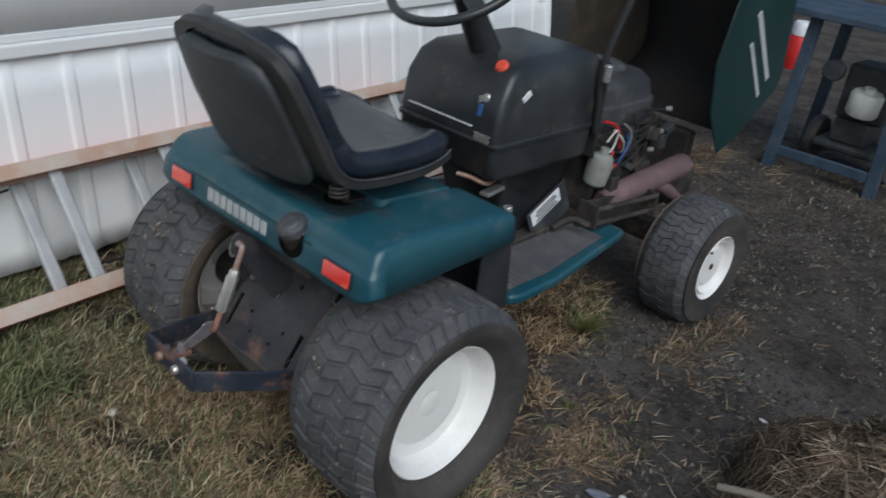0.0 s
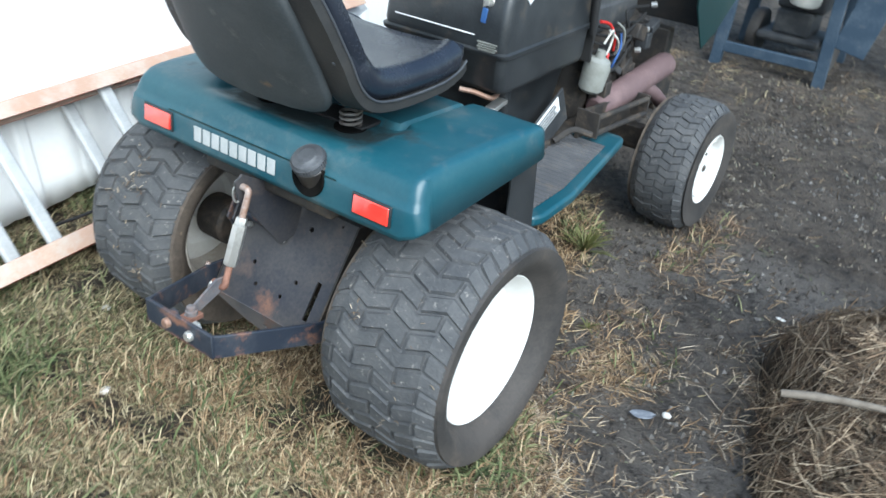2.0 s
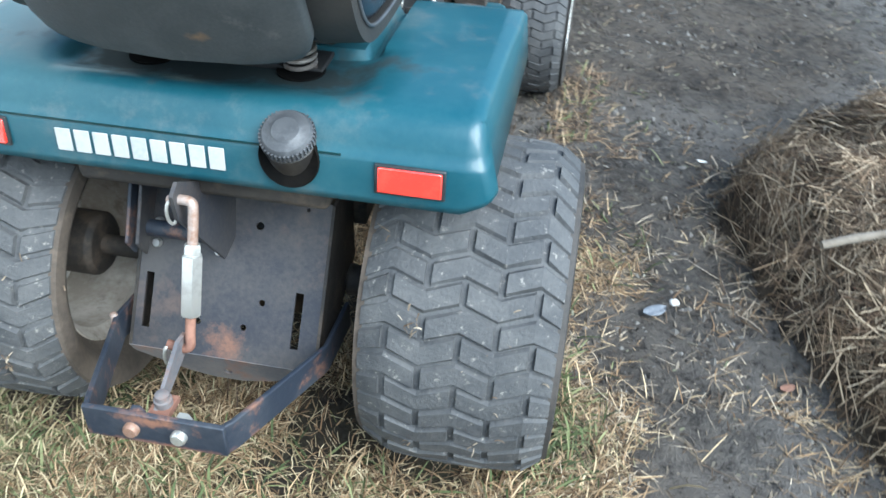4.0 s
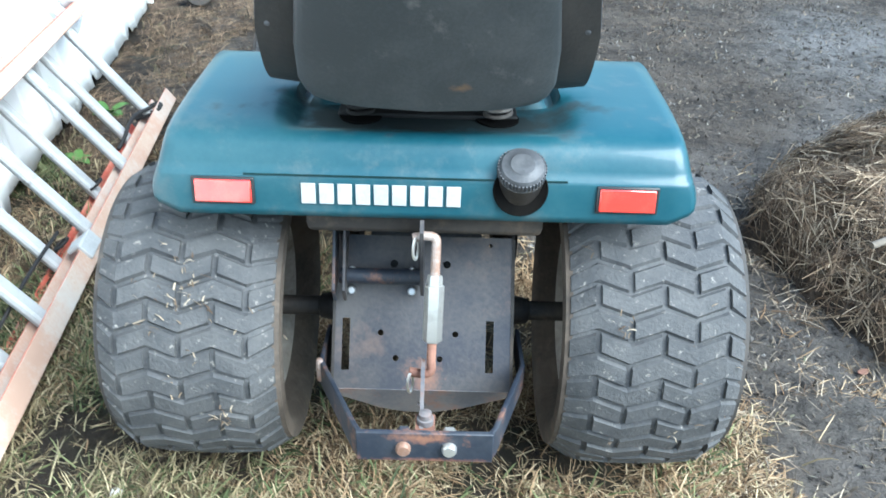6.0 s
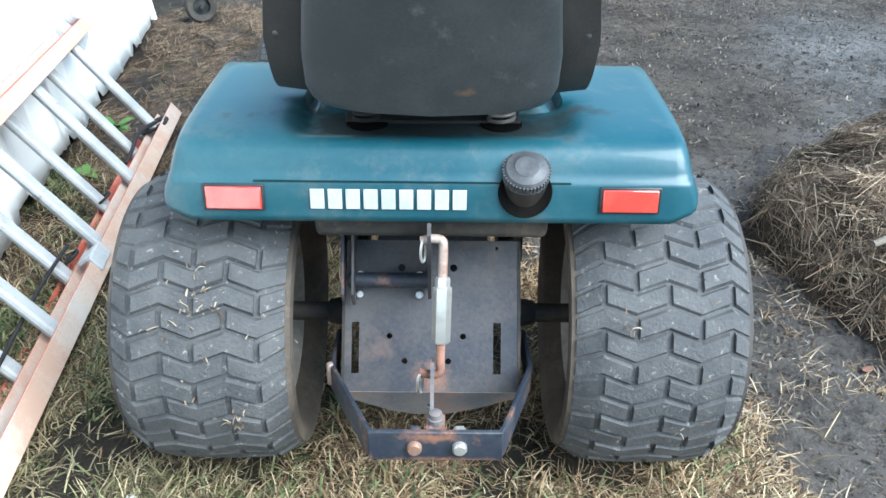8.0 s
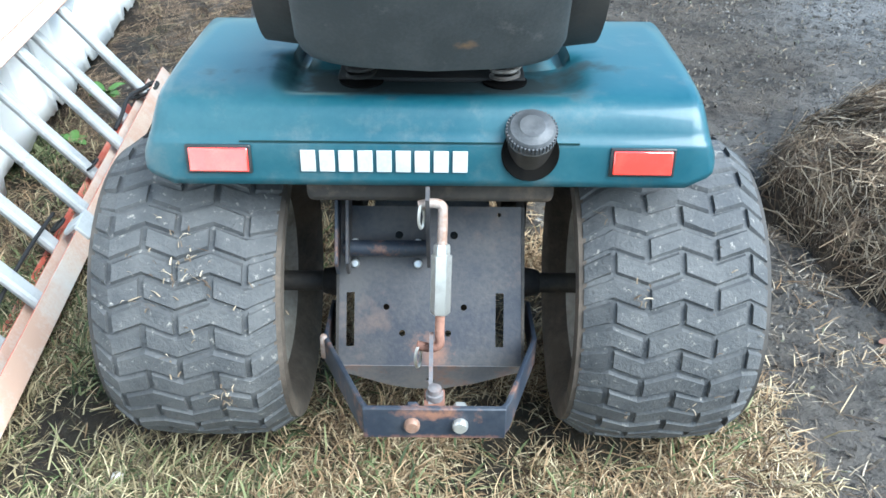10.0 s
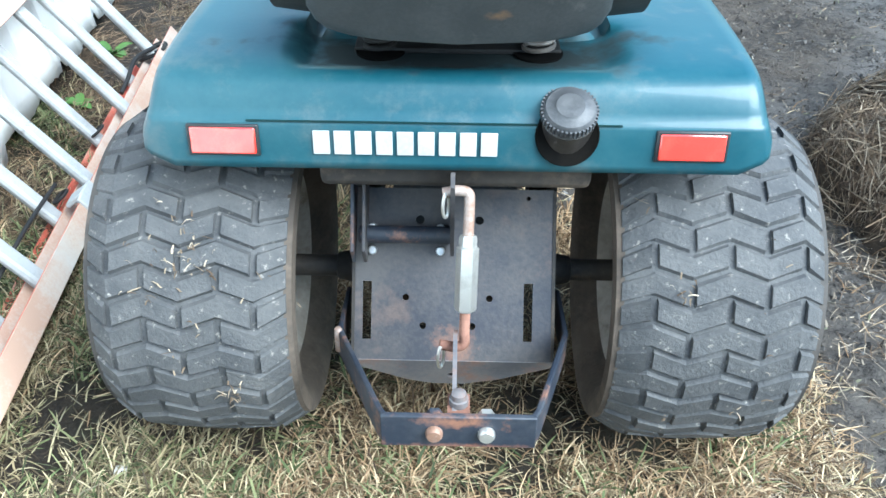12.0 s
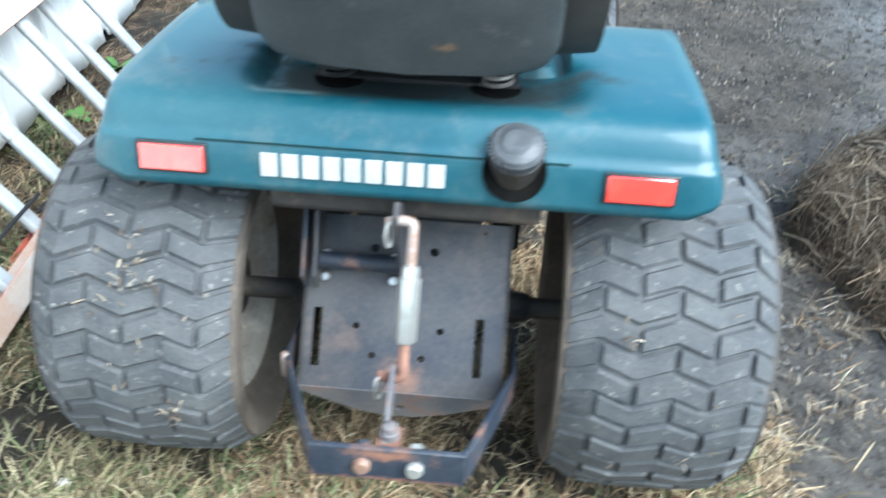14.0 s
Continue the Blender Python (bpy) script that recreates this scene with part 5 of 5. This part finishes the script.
# ---- straw, grass, heap ----
def blades(name, material, label, category, spots, seed, flat=0.35, height=(0.03, 0.09), width=0.0022, droop=0.5, drape=None, bend=0.5):
    """Thin bent blades, one mesh: spots are (x, y, z)."""
    rng = np.random.RandomState(seed)
    p = np.array(spots, float)
    n = len(p)
    turn = rng.uniform(0, 2 * np.pi, n)
    lean = rng.beta(1.2, 1.2, n) * (1 - flat) + 0.02 * rng.rand(n)
    lift = np.where(rng.rand(n) < flat, rng.uniform(0.0, 0.22, n), rng.uniform(0.25, 1.0, n))
    L = rng.uniform(*height, n)
    w = width * rng.uniform(0.6, 1.4, n)
    out = np.stack([np.cos(turn), np.sin(turn)], 1)
    side = np.stack([-out[:, 1], out[:, 0]], 1)
    curl = rng.uniform(-bend, bend, n)
    verts = np.zeros((n, 7, 3))
    for k, s in enumerate((0.0, 0.4, 0.75, 1.0)):
        reach = L * s * np.sqrt(1 - lift ** 2 * 0.9)
        up = L * lift * (s - droop * s * s) * 1.4 + 0.004 * s
        c = np.zeros((n, 3))
        c[:, :2] = p[:, :2] + out * reach[:, None] + side * (curl * L * s * s)[:, None] * 0.5
        c[:, 2] = p[:, 2] + up
        if drape and k:
            c[:, 2] = np.array([drape(a, b) for a, b in c[:, :2]]) + p[:, 3] + up * 0.9
        ww = w * (1.0, 0.95, 0.7, 0.0)[k]
        if k < 3:
            verts[:, 2 * k, :] = c
            verts[:, 2 * k + 1, :] = c
            verts[:, 2 * k, :2] -= side * ww[:, None]
            verts[:, 2 * k + 1, :2] += side * ww[:, None]
            verts[:, 2 * k + 1, 2] += ww * 0.6
        else:
            verts[:, 6, :] = c
    base = (np.arange(n) * 7)[:, None]
    quads = np.concatenate([base + np.array([[0, 1, 3, 2]]), base + np.array([[2, 3, 5, 4]])]).tolist()
    tris = (base + np.array([[4, 5, 6]])).tolist()
    me = bpy.data.meshes.new(name)
    me.from_pydata(verts.reshape(-1, 3).tolist(), [], quads + tris)
    me.materials.append(material)
    return tagged(new(name, me), label, category, kind="stuff")


STRAW = islands("dry_straw", [(0.0, (0.030, 0.021, 0.012)), (0.28, (0.105, 0.080, 0.044)), (0.55, (0.29, 0.235, 0.13)), (0.78, (0.50, 0.43, 0.27)), (0.88, (0.13, 0.125, 0.05)), (1.0, (0.20, 0.175, 0.12))])
GRASS = islands("green_grass", [(0.0, (0.026, 0.036, 0.012)), (0.5, (0.080, 0.105, 0.038)), (1.0, (0.22, 0.225, 0.11))])
PILE = islands("brown_hay", [(0.0, (0.070, 0.044, 0.026)), (0.30, (0.125, 0.092, 0.062)), (0.60, (0.27, 0.217, 0.152)), (0.93, (0.56, 0.475, 0.36)), (1.0, (0.17, 0.12, 0.085))])
rng = random.Random(11)


def scatter(n, x0, x1, y0, y1, keep):
    out = []
    while len(out) < n:
        x, y = rng.uniform(x0, x1), rng.uniform(y0, y1)
        if rng.random() < keep(x, y):
            out.append((x, y, lumps(x, y) - 0.003))
    return out


def clumps(x, y):
    return max(0.08, min(1.0, 0.52 + 1.9 * noise.noise(Vector((x * 5, y * 5, 2.0))) + 0.7 * noise.noise(Vector((x * 14, y * 14, 2.0)))))


def tanned(x, y):
    """1 where the thatch is orange-brown: under the tractor and beside its right tyre."""
    n = 0.5 * noise.noise(Vector((x * 2.2, y * 2.2, 6.0)))
    a = 1.0 if (abs(x) < 0.30 and -0.40 < y < 1.2) or x > 0.30 else 0.18
    return max(0.0, min(1.0, a + n))


HEAP = (1.815, 0.68, 0.85, 0.78, 0.35)   # middle, half widths, height


def heap_z(x, y):
    cx, cy, rx, ry, h = HEAP
    n = 0.14 * noise.noise(Vector((x * 3, y * 3, 1.0))) + 0.06 * noise.noise(Vector((x * 9, y * 9, 8.0)))
    r = math.hypot((x - cx) / rx, (y - cy) / (ry if y > cy else ry * 1.25)) + n
    tufts = 0.045 * noise.noise(Vector((x * 9, y * 9, 4.0))) + 0.016 * noise.noise(Vector((x * 26, y * 26, 7.0)))
    body = max(0.0, 1 - r * r) ** 0.46
    return max(0.0, h * body + tufts * min(1.0, body * 4))


def by_heap(x, y):
    """Strewn hay: thick at the heap's foot, thinning out over a hand's width or two."""
    cx, cy, rx, ry, h = HEAP
    r = math.hypot((x - cx) / rx, (y - cy) / ry)
    return max(0.0, 1.0 - abs(r - 0.97) / 0.22) ** 2 * clumps(x, y)


BROWN = islands("brown_thatch", [(0.0, (0.034, 0.020, 0.011)), (0.3, (0.18, 0.112, 0.058)), (0.6, (0.33, 0.225, 0.125)), (0.9, (0.52, 0.41, 0.26)), (1.0, (0.20, 0.15, 0.09))])
spots = scatter(86000, -1.3, 1.3, -1.2, 1.4, lambda x, y: clumps(x, y) * (1.0 - 0.985 * soil(x, y)) * (0.30 if x < -0.84 - 0.095 * y and y > 0.3 else 1.0)) + scatter(26000, -3.2, 3.2, -2.2, 4.2, lambda x, y: clumps(x, y) * (0.8 - 0.785 * soil(x, y)) * (0.0 if x < -0.25 and y > 0.9 else 1.0))
warm = [rng.random() < tanned(p[0], p[1]) for p in spots]
blades("dry_grass", STRAW, "dry tan lawn grass and straw lying flat", "grass", [p for p, w in zip(spots, warm) if not w], 1, 0.50, (0.022, 0.078), 0.00135, 0.5, None, 1.1)
blades("brown_grass", BROWN, "orange-brown dead grass and thatch", "grass", [p for p, w in zip(spots, warm) if w], 5, 0.62, (0.022, 0.080), 0.0013, 0.5, None, 1.1)
blades("straw_stalks", STRAW, "longer pale straw stalks lying about", "straw",
       scatter(4200, -1.3, 0.7, -1.2, 1.2, lambda x, y: 1.0 - soil(x, y)) 
       + scatter(300, -0.5, 0.8, 2.9, 3.7, lambda x, y: clumps(x, y) ** 3), 4, 0.9, (0.03, 0.10), 0.0010)
DUN = islands("dun_straw", [(0.0, (0.018, 0.012, 0.008)), (0.35, (0.085, 0.055, 0.034)), (0.65, (0.185, 0.122, 0.074)), (0.92, (0.36, 0.265, 0.17)), (1.0, (0.12, 0.11, 0.05))])
blades("brown_stalks", PILE, "loose greyish straw beside the tyre", "straw",
       scatter(3000, 0.40, 0.80, -0.6, 0.30, lambda x, y: clumps(x, y) * max(0.0, 1.0 - abs(x - 0.56) / 0.17)) + scatter(1500, 0.45, 1.05, -0.5, 0.9, lambda x, y: clumps(x, y)), 9, 0.97, (0.018, 0.075), 0.0009)
blades("dun_stalks", DUN, "brown straw trodden into the soil behind the ladder", "straw", scatter(30000, -1.65, -0.30, 0.45, 3.4, lambda x, y: clumps(x, y) if x > -1.18 - 0.11 * y else 0.0) + scatter(900, -0.2, 1.3, 2.7, 3.9, lambda x, y: clumps(x, y) ** 2), 29, 0.97, (0.035, 0.125), 0.0010, 0.5, None, 0.35)
blades("tyre_side_straw", BROWN, "orange-brown straw lying along the tyre", "straw", scatter(3000, 0.52, 0.80, -0.45, 0.60, lambda x, y: clumps(x, y) * max(0.0, 1.0 - abs(x - 0.60) / 0.14)), 43, 0.95, (0.02, 0.08), 0.0010, 0.5, None, 0.3)
blades("verge_straw", DUN, "brown straw trodden into the soil beside the tractor", "straw", scatter(2600, 0.45, 0.85, 0.25, 1.6, lambda x, y: clumps(x, y) * max(0.0, 1.0 - (x - 0.45) / 0.35) ** 1.5), 41, 0.93, (0.02, 0.075), 0.0011, 0.5, None, 0.4)
PALESTRAW = islands("pale_straw", [(0.0, (0.050, 0.036, 0.020)), (0.3, (0.18, 0.138, 0.076)), (0.65, (0.40, 0.325, 0.19)), (0.95, (0.62, 0.53, 0.35)), (1.0, (0.12, 0.12, 0.05))])
blades("front_straw", PALESTRAW, "dense pale straw round the hitch", "straw", scatter(9000, -0.35, 0.75, -0.85, -0.20, lambda x, y: clumps(x, y)) + scatter(7000, -0.30, 0.30, -0.60, 0.30, lambda x, y: clumps(x, y)), 31, 0.80, (0.018, 0.065), 0.0012, 0.5, None, 0.9)
blades("strewn_hay", PILE, "pale hay strewn round the foot of the heap", "straw", scatter(2600, 0.70, 1.9, -0.75, 1.9, by_heap), 19, 0.93, (0.03, 0.12), 0.0012)
LITTER = islands("soil_litter", [(0.0, (0.022, 0.019, 0.016)), (0.45, (0.064, 0.051, 0.039)), (0.7, (0.115, 0.094, 0.071)), (0.90, (0.19, 0.162, 0.125)), (0.96, (0.09, 0.10, 0.055)), (1.0, (0.26, 0.24, 0.21))])
blades("soil_litter", LITTER, "small crumbs, bits of straw and grit on the soil", "litter",
       scatter(26000, 0.2, 3.2, -0.8, 3.8, lambda x, y: 0.06 + 0.94 * soil(x, y)) + scatter(14000, -1.6, 0.6, 0.9, 4.0, lambda x, y: soil(x, y)), 6, 0.8, (0.006, 0.026), 0.0026)


def crumbs():
    """Clods and crumbs of soil: small uneven lumps in one mesh."""
    r = np.random.RandomState(17)
    spots = scatter(30000, 0.2, 2.6, -0.8, 3.6, lambda x, y: soil(x, y) * clumps(x * 0.6, y * 0.6) ** 2) + scatter(2500, -1.3, 0.6, 1.0, 3.4, lambda x, y: soil(x, y))
    p = np.array(spots)
    n = len(p)
    shape = np.array([(1, 0, 0), (0, 1, 0), (-1, 0, 0), (0, -1, 0), (0, 0, 0.7), (0, 0, -0.6)], float)
    size = 0.0022 + 0.014 * r.rand(n) ** 7
    verts = p[:, None, :] + shape[None] * size[:, None, None] * r.uniform(0.55, 1.3, (n, 6, 3))
    tris = np.array([(0, 1, 4), (1, 2, 4), (2, 3, 4), (3, 0, 4), (1, 0, 5), (2, 1, 5), (3, 2, 5), (0, 3, 5)])
    me = bpy.data.meshes.new("soil_crumbs")
    me.from_pydata(verts.reshape(-1, 3).tolist(), [], (np.arange(n)[:, None, None] * 6 + tris[None]).reshape(-1, 3).tolist())
    me.materials.append(islands("soil_clods", [(0.0, (0.022, 0.019, 0.017)), (0.4, (0.050, 0.046, 0.042)), (0.85, (0.105, 0.099, 0.092)), (1.0, (0.16, 0.152, 0.143))], 0.95))
    return tagged(new("soil_crumbs", me), "dark clods and crumbs of soil", "soil", kind="stuff")


crumbs()


def green_here(x, y):
    g = noise.noise(Vector((x * 2.6, y * 2.6, 9.0))) + (0.12 if x < -0.5 and y < 0.6 else -0.35 if abs(x) < 0.28 and y > -0.50 else -0.30 if x > 0.2 else 0.0)
    return max(0.0, min(1.0, g * 1.6 - 0.05)) * (1 - 0.95 * soil(x, y))


blades("green_grass", GRASS, "short green grass among the straw", "grass", scatter(20000, -1.3, 0.8, -1.2, 1.2, green_here) + scatter(6500, -1.3, 0.35, -1.2, -0.15, clumps) + scatter(130, 0.45, 0.80, 0.3, 1.6, lambda x, y: clumps(x, y) ** 3), 2, 0.4, (0.02, 0.085), 0.0021)
blades("soil_sprouts", LITTER, "sparse dull sprouts on the trodden soil", "grass", scatter(1600, 0.3, 2.6, 1.6, 3.8, lambda x, y: max(0.0, clumps(x * 0.5, y * 0.5) - 0.35) ** 2), 23, 0.8, (0.012, 0.045), 0.0013)

bm = bmesh.new()
grid(bm, [[(x, y, heap_z(x, y) + lumps(x, y) - 0.012 + (0.02 * noise.noise(Vector((x * 14, y * 14, 2))) if heap_z(x, y) > 0.02 else 0)) for x in np.linspace(0.75, 2.8, 70)] for y in np.linspace(-0.6, 2.0, 80)])
HEAPMAT = surface("matted_hay", (0.030, 0.022, 0.015), (0.085, 0.062, 0.041), 60, 12, 0.95, 0.03, bump=0.9)
tagged(part("hay_heap", bm, HEAPMAT), "heap of old brown hay and dead grass", "hay heap", kind="stuff")


def heap_stalks(name, material, label, count, seed, length, width, tilt):
    """Stiff stalks lying crosswise over the heap's face, some standing off it, in one mesh."""
    r = np.random.RandomState(seed)
    p, normal = [], []
    while len(p) < count:
        x, y = r.uniform(0.86, 1.95), r.uniform(-0.30, 1.5)
        h = heap_z(x, y)
        if h < 0.015 or r.rand() > 0.35 + 3 * h + 0.5 * noise.noise(Vector((x * 8, y * 8, 3.0))):
            continue
        slope = ((heap_z(x + 0.03, y) - heap_z(x - 0.03, y)) / 0.06, (heap_z(x, y + 0.03) - heap_z(x, y - 0.03)) / 0.06)
        p.append((x, y, h + lumps(x, y) - 0.012))
        normal.append((-slope[0], -slope[1], 1.0))
    p, normal = np.array(p), np.array(normal)
    normal /= np.linalg.norm(normal, axis=1)[:, None]
    n = count
    # bundles: neighbours lie roughly alike
    flow = np.array([noise.noise_vector(Vector((a * 4.5, b * 4.5, 6.0))) for a, b in p[:, :2]])
    any_way = r.normal(size=(n, 3)) * 0.55 + flow * 1.6
    way = np.cross(normal, any_way)
    way /= np.linalg.norm(way, axis=1)[:, None]
    way += normal * r.normal(0, tilt, n)[:, None]
    way /= np.linalg.norm(way, axis=1)[:, None]
    side = np.cross(normal, way)
    side /= np.linalg.norm(side, axis=1)[:, None]
    half = r.uniform(*length, n) / 2
    sag = r.normal(0, 0.10, n) * half
    w = width * r.uniform(0.6, 1.4, n)
    lie = np.abs(r.normal(0.004, 0.014, n))
    verts = np.zeros((n, 6, 3))
    for k, s in enumerate((-1.0, 0.0, 1.0)):
        c = p + normal * (lie - 0.12 * half * s * s)[:, None] + way * (half * s)[:, None] + side * (sag * s * s)[:, None]
        ww = w * (1.0, 1.0, 0.45)[k]
        verts[:, 2 * k] = c - side * ww[:, None]
        verts[:, 2 * k + 1] = c + side * ww[:, None] + normal * (ww * 0.5)[:, None]
    base = (np.arange(n) * 6)[:, None]
    me = bpy.data.meshes.new(name)
    me.from_pydata(verts.reshape(-1, 3).tolist(), [], np.concatenate([base + np.array([[0, 1, 3, 2]]), base + np.array([[2, 3, 5, 4]])]).tolist())
    me.materials.append(material)
    return tagged(new(name, me), label, "hay", kind="stuff")


# darker stalks mixed in among the pale ones
DARKHAY = islands("dark_brown_hay", [(0.0, (0.030, 0.021, 0.014)), (0.35, (0.085, 0.062, 0.040)), (0.7, (0.17, 0.128, 0.085)), (1.0, (0.28, 0.222, 0.155))])
heap_stalks("matted_hay", DARKHAY, "dark brown hay matted in the heap", 12000, 3, (0.04, 0.14), 0.0014, 0.10)
HAY = islands("brown_heap_hay", [(0.0, (0.055, 0.032, 0.018)), (0.30, (0.120, 0.078, 0.047)), (0.60, (0.24, 0.170, 0.108)), (0.80, (0.42, 0.326, 0.22)), (0.97, (0.60, 0.49, 0.35)), (1.0, (0.13, 0.092, 0.062))])
heap_stalks("loose_hay", HAY, "loose pale brown hay stalks on the heap", 26000, 8, (0.05, 0.18), 0.0012, 0.15)
blades("spilled_hay", BROWN, "orange-brown hay spilled before the heap", "straw", scatter(5200, 0.80, 1.75, -0.75, 0.25, lambda x, y: clumps(x, y) * min(1.0, max(0.0, (x - 1.02 + 0.30 * (y + 0.2)) / 0.25))), 37, 0.96, (0.015, 0.085), 0.0010, 0.5, None, 0.2)


bm = bmesh.new()
tube(bm, spline([(1.045, 0.352, 0.246), (1.11, 0.372, 0.260), (1.19, 0.396, 0.270), (1.27, 0.420, 0.274)], 5), [0.0085, 0.009, 0.009, 0.0095, 0.009, 0.0105, 0.009, 0.009, 0.0085, 0.009, 0.0085, 0.008, 0.008, 0.008, 0.0075, 0.007], 9)
tagged(part("stick", bm, DRYWOOD), "pale dry stick lying on the hay heap", "stick")


def pebble(x, y, s, material, label, name="pebble"):
    bm = bmesh.new()
    bmesh.ops.create_icosphere(bm, subdivisions=2, radius=s)
    for v in bm.verts:
        v.co *= 1 + 0.35 * noise.noise(v.co * (1.2 / s) + Vector((x * 9, y * 9, 0)))
        v.co.z *= 0.6
    ob = part(name, bm, material)
    ob.location = (x, y, lumps(x, y) + s * 0.35)
    return tagged(ob, label, name, "pebbles on the ground")


PALE = surface("pale_stone", (0.62, 0.61, 0.58), (0.5, 0.48, 0.44), 80, 20, 0.8, bump=0.3)
pebble(0.805, 0.415, 0.012, PALE, "small pale stone on the soil")
pebble(-0.575, -0.235, 0.013, PALE, "small pale stone in the grass")
pebble(-0.292, -0.440, 0.014, PALE, "pale flake in the dry grass")


def leaf(x, y, z, size, turn, material, name, label):
    """A curled fallen leaf or flat flake."""
    bm = bmesh.new()
    rows = []
    for u in np.linspace(-1, 1, 7):
        w = size * 0.42 * (1 - u * u) ** 0.6
        rows.append([(size * u, w * v, 0.25 * size * (u * u * 0.5 + v * v * 0.5)) for v in (-1, -0.4, 0.0, 0.4, 1)])
    grid(bm, rows)
    ob = thicken(part(name, bm, material), 0.0008)
    ob.location, ob.rotation_euler = (x, y, z + lumps(x, y)), (0.1, 0.15, turn)
    return tagged(ob, label, name)


BROWNLEAF = surface("brown_leaf", (0.20, 0.105, 0.075), (0.27, 0.16, 0.115), 120, 30, 0.8, bump=0.3)
SLATE = surface("grey_flake", (0.13, 0.145, 0.17), (0.20, 0.215, 0.24), 120, 30, 0.7, bump=0.3)
LEAFGREEN = surface("weed_green", (0.075, 0.17, 0.035), (0.11, 0.22, 0.055), 90, 30, 0.55, bump=0.2)
OLIVE = surface("olive_blade", (0.095, 0.105, 0.030), (0.16, 0.15, 0.055), 90, 30, 0.6, bump=0.2)
leaf(1.02, 0.18, 0.010, 0.022, 0.6, BROWNLEAF, "fallen_leaf", "reddish-brown curled leaf on the soil")
leaf(0.757, 0.366, 0.005, 0.037, 0.72, SLATE, "grey_flake", "flat grey flake on the soil")
leaf(0.90, 1.05, 0.004, 0.016, 0.2, PALE, "pale_scrap", "pale scrap on the soil")


def weed(x, y, name, label, count, length, width, seed, rise):
    """A rosette of leaf blades from one root."""
    r = random.Random(seed)
    plant = thing(name, label, "weed", Matrix.Translation((x, y, lumps(x, y) - 0.002)))
    for _ in range(count):
        a, el, s = r.uniform(0, 2 * math.pi), r.uniform(*rise), r.uniform(0.6, 1.1) * length
        bm = bmesh.new()
        rows = []
        for u in np.linspace(0, 1, 6):
            w = width * s / length * math.sin(math.pi * min(1.0, u * 0.93 + 0.06)) ** 0.8
            reach, up = s * u * math.cos(el), s * (u * math.sin(el) - 0.35 * u * u)
            c = Vector((reach * math.cos(a), reach * math.sin(a), up + 0.002))
            side = Vector((-math.sin(a), math.cos(a), 0.0))
            rows.append([c - side * w + Vector((0, 0, w * 0.3)), c, c + side * w + Vector((0, 0, w * 0.3))])
        grid(bm, rows)
        part("leaf", bm, OLIVE if "tuft" in name else LEAFGREEN, plant)
    return plant


weed(0.47, 0.62, "grass_tuft", "small green grass tuft beside the tractor", 16, 0.055, 0.0022, 8, (0.5, 1.4))
weed(0.260, 0.990, "grass_tuft", "yellow-green grass tuft under the footrest's edge", 60, 0.15, 0.0030, 18, (0.5, 1.4))
weed(-1.215, 1.62, "broadleaf_weed", "green broad-leaved weed at the wall's foot", 9, 0.10, 0.022, 9, (0.5, 1.1))
weed(-1.18, 1.20, "broadleaf_weed", "green broad-leaved weed at the wall's foot", 6, 0.07, 0.016, 12, (0.5, 1.0))

# bits of straw and dried mud caught on the rear tyres
spots = []
for x, z, n, wide in ((-0.400, 0.470, 34, 0.030), (-0.378, 0.468, 16, 0.016), (-0.335, 0.248, 22, 0.014), (-0.43, 0.34, 8, 0.04), (-0.31, 0.40, 4, 0.03), (-0.46, 0.44, 5, 0.03), (0.330, 0.425, 12, 0.010), (0.43, 0.235, 3, 0.008), (0.33, 0.20, 3, 0.008), (0.28, 0.52, 3, 0.008), (0.48, 0.30, 6, 0.04), (0.47, 0.42, 5, 0.04)):
    for _ in range(n):
        px, pz = rng.gauss(x, wide), rng.gauss(z, wide)
        q = (pz - AXLE_Z) / 0.297
        rr = crown(0.292, 0.314, px - math.copysign(WHEEL_X, px)) + 0.0105
        spots.append((px, -rr * math.sqrt(max(0.0, 1 - q * q)), pz))
blades("stuck_straw", PILE, "bits of straw stuck to the tyre tread", "straw", spots, 21, 0.3, (0.007, 0.026), 0.0012, 0.9)
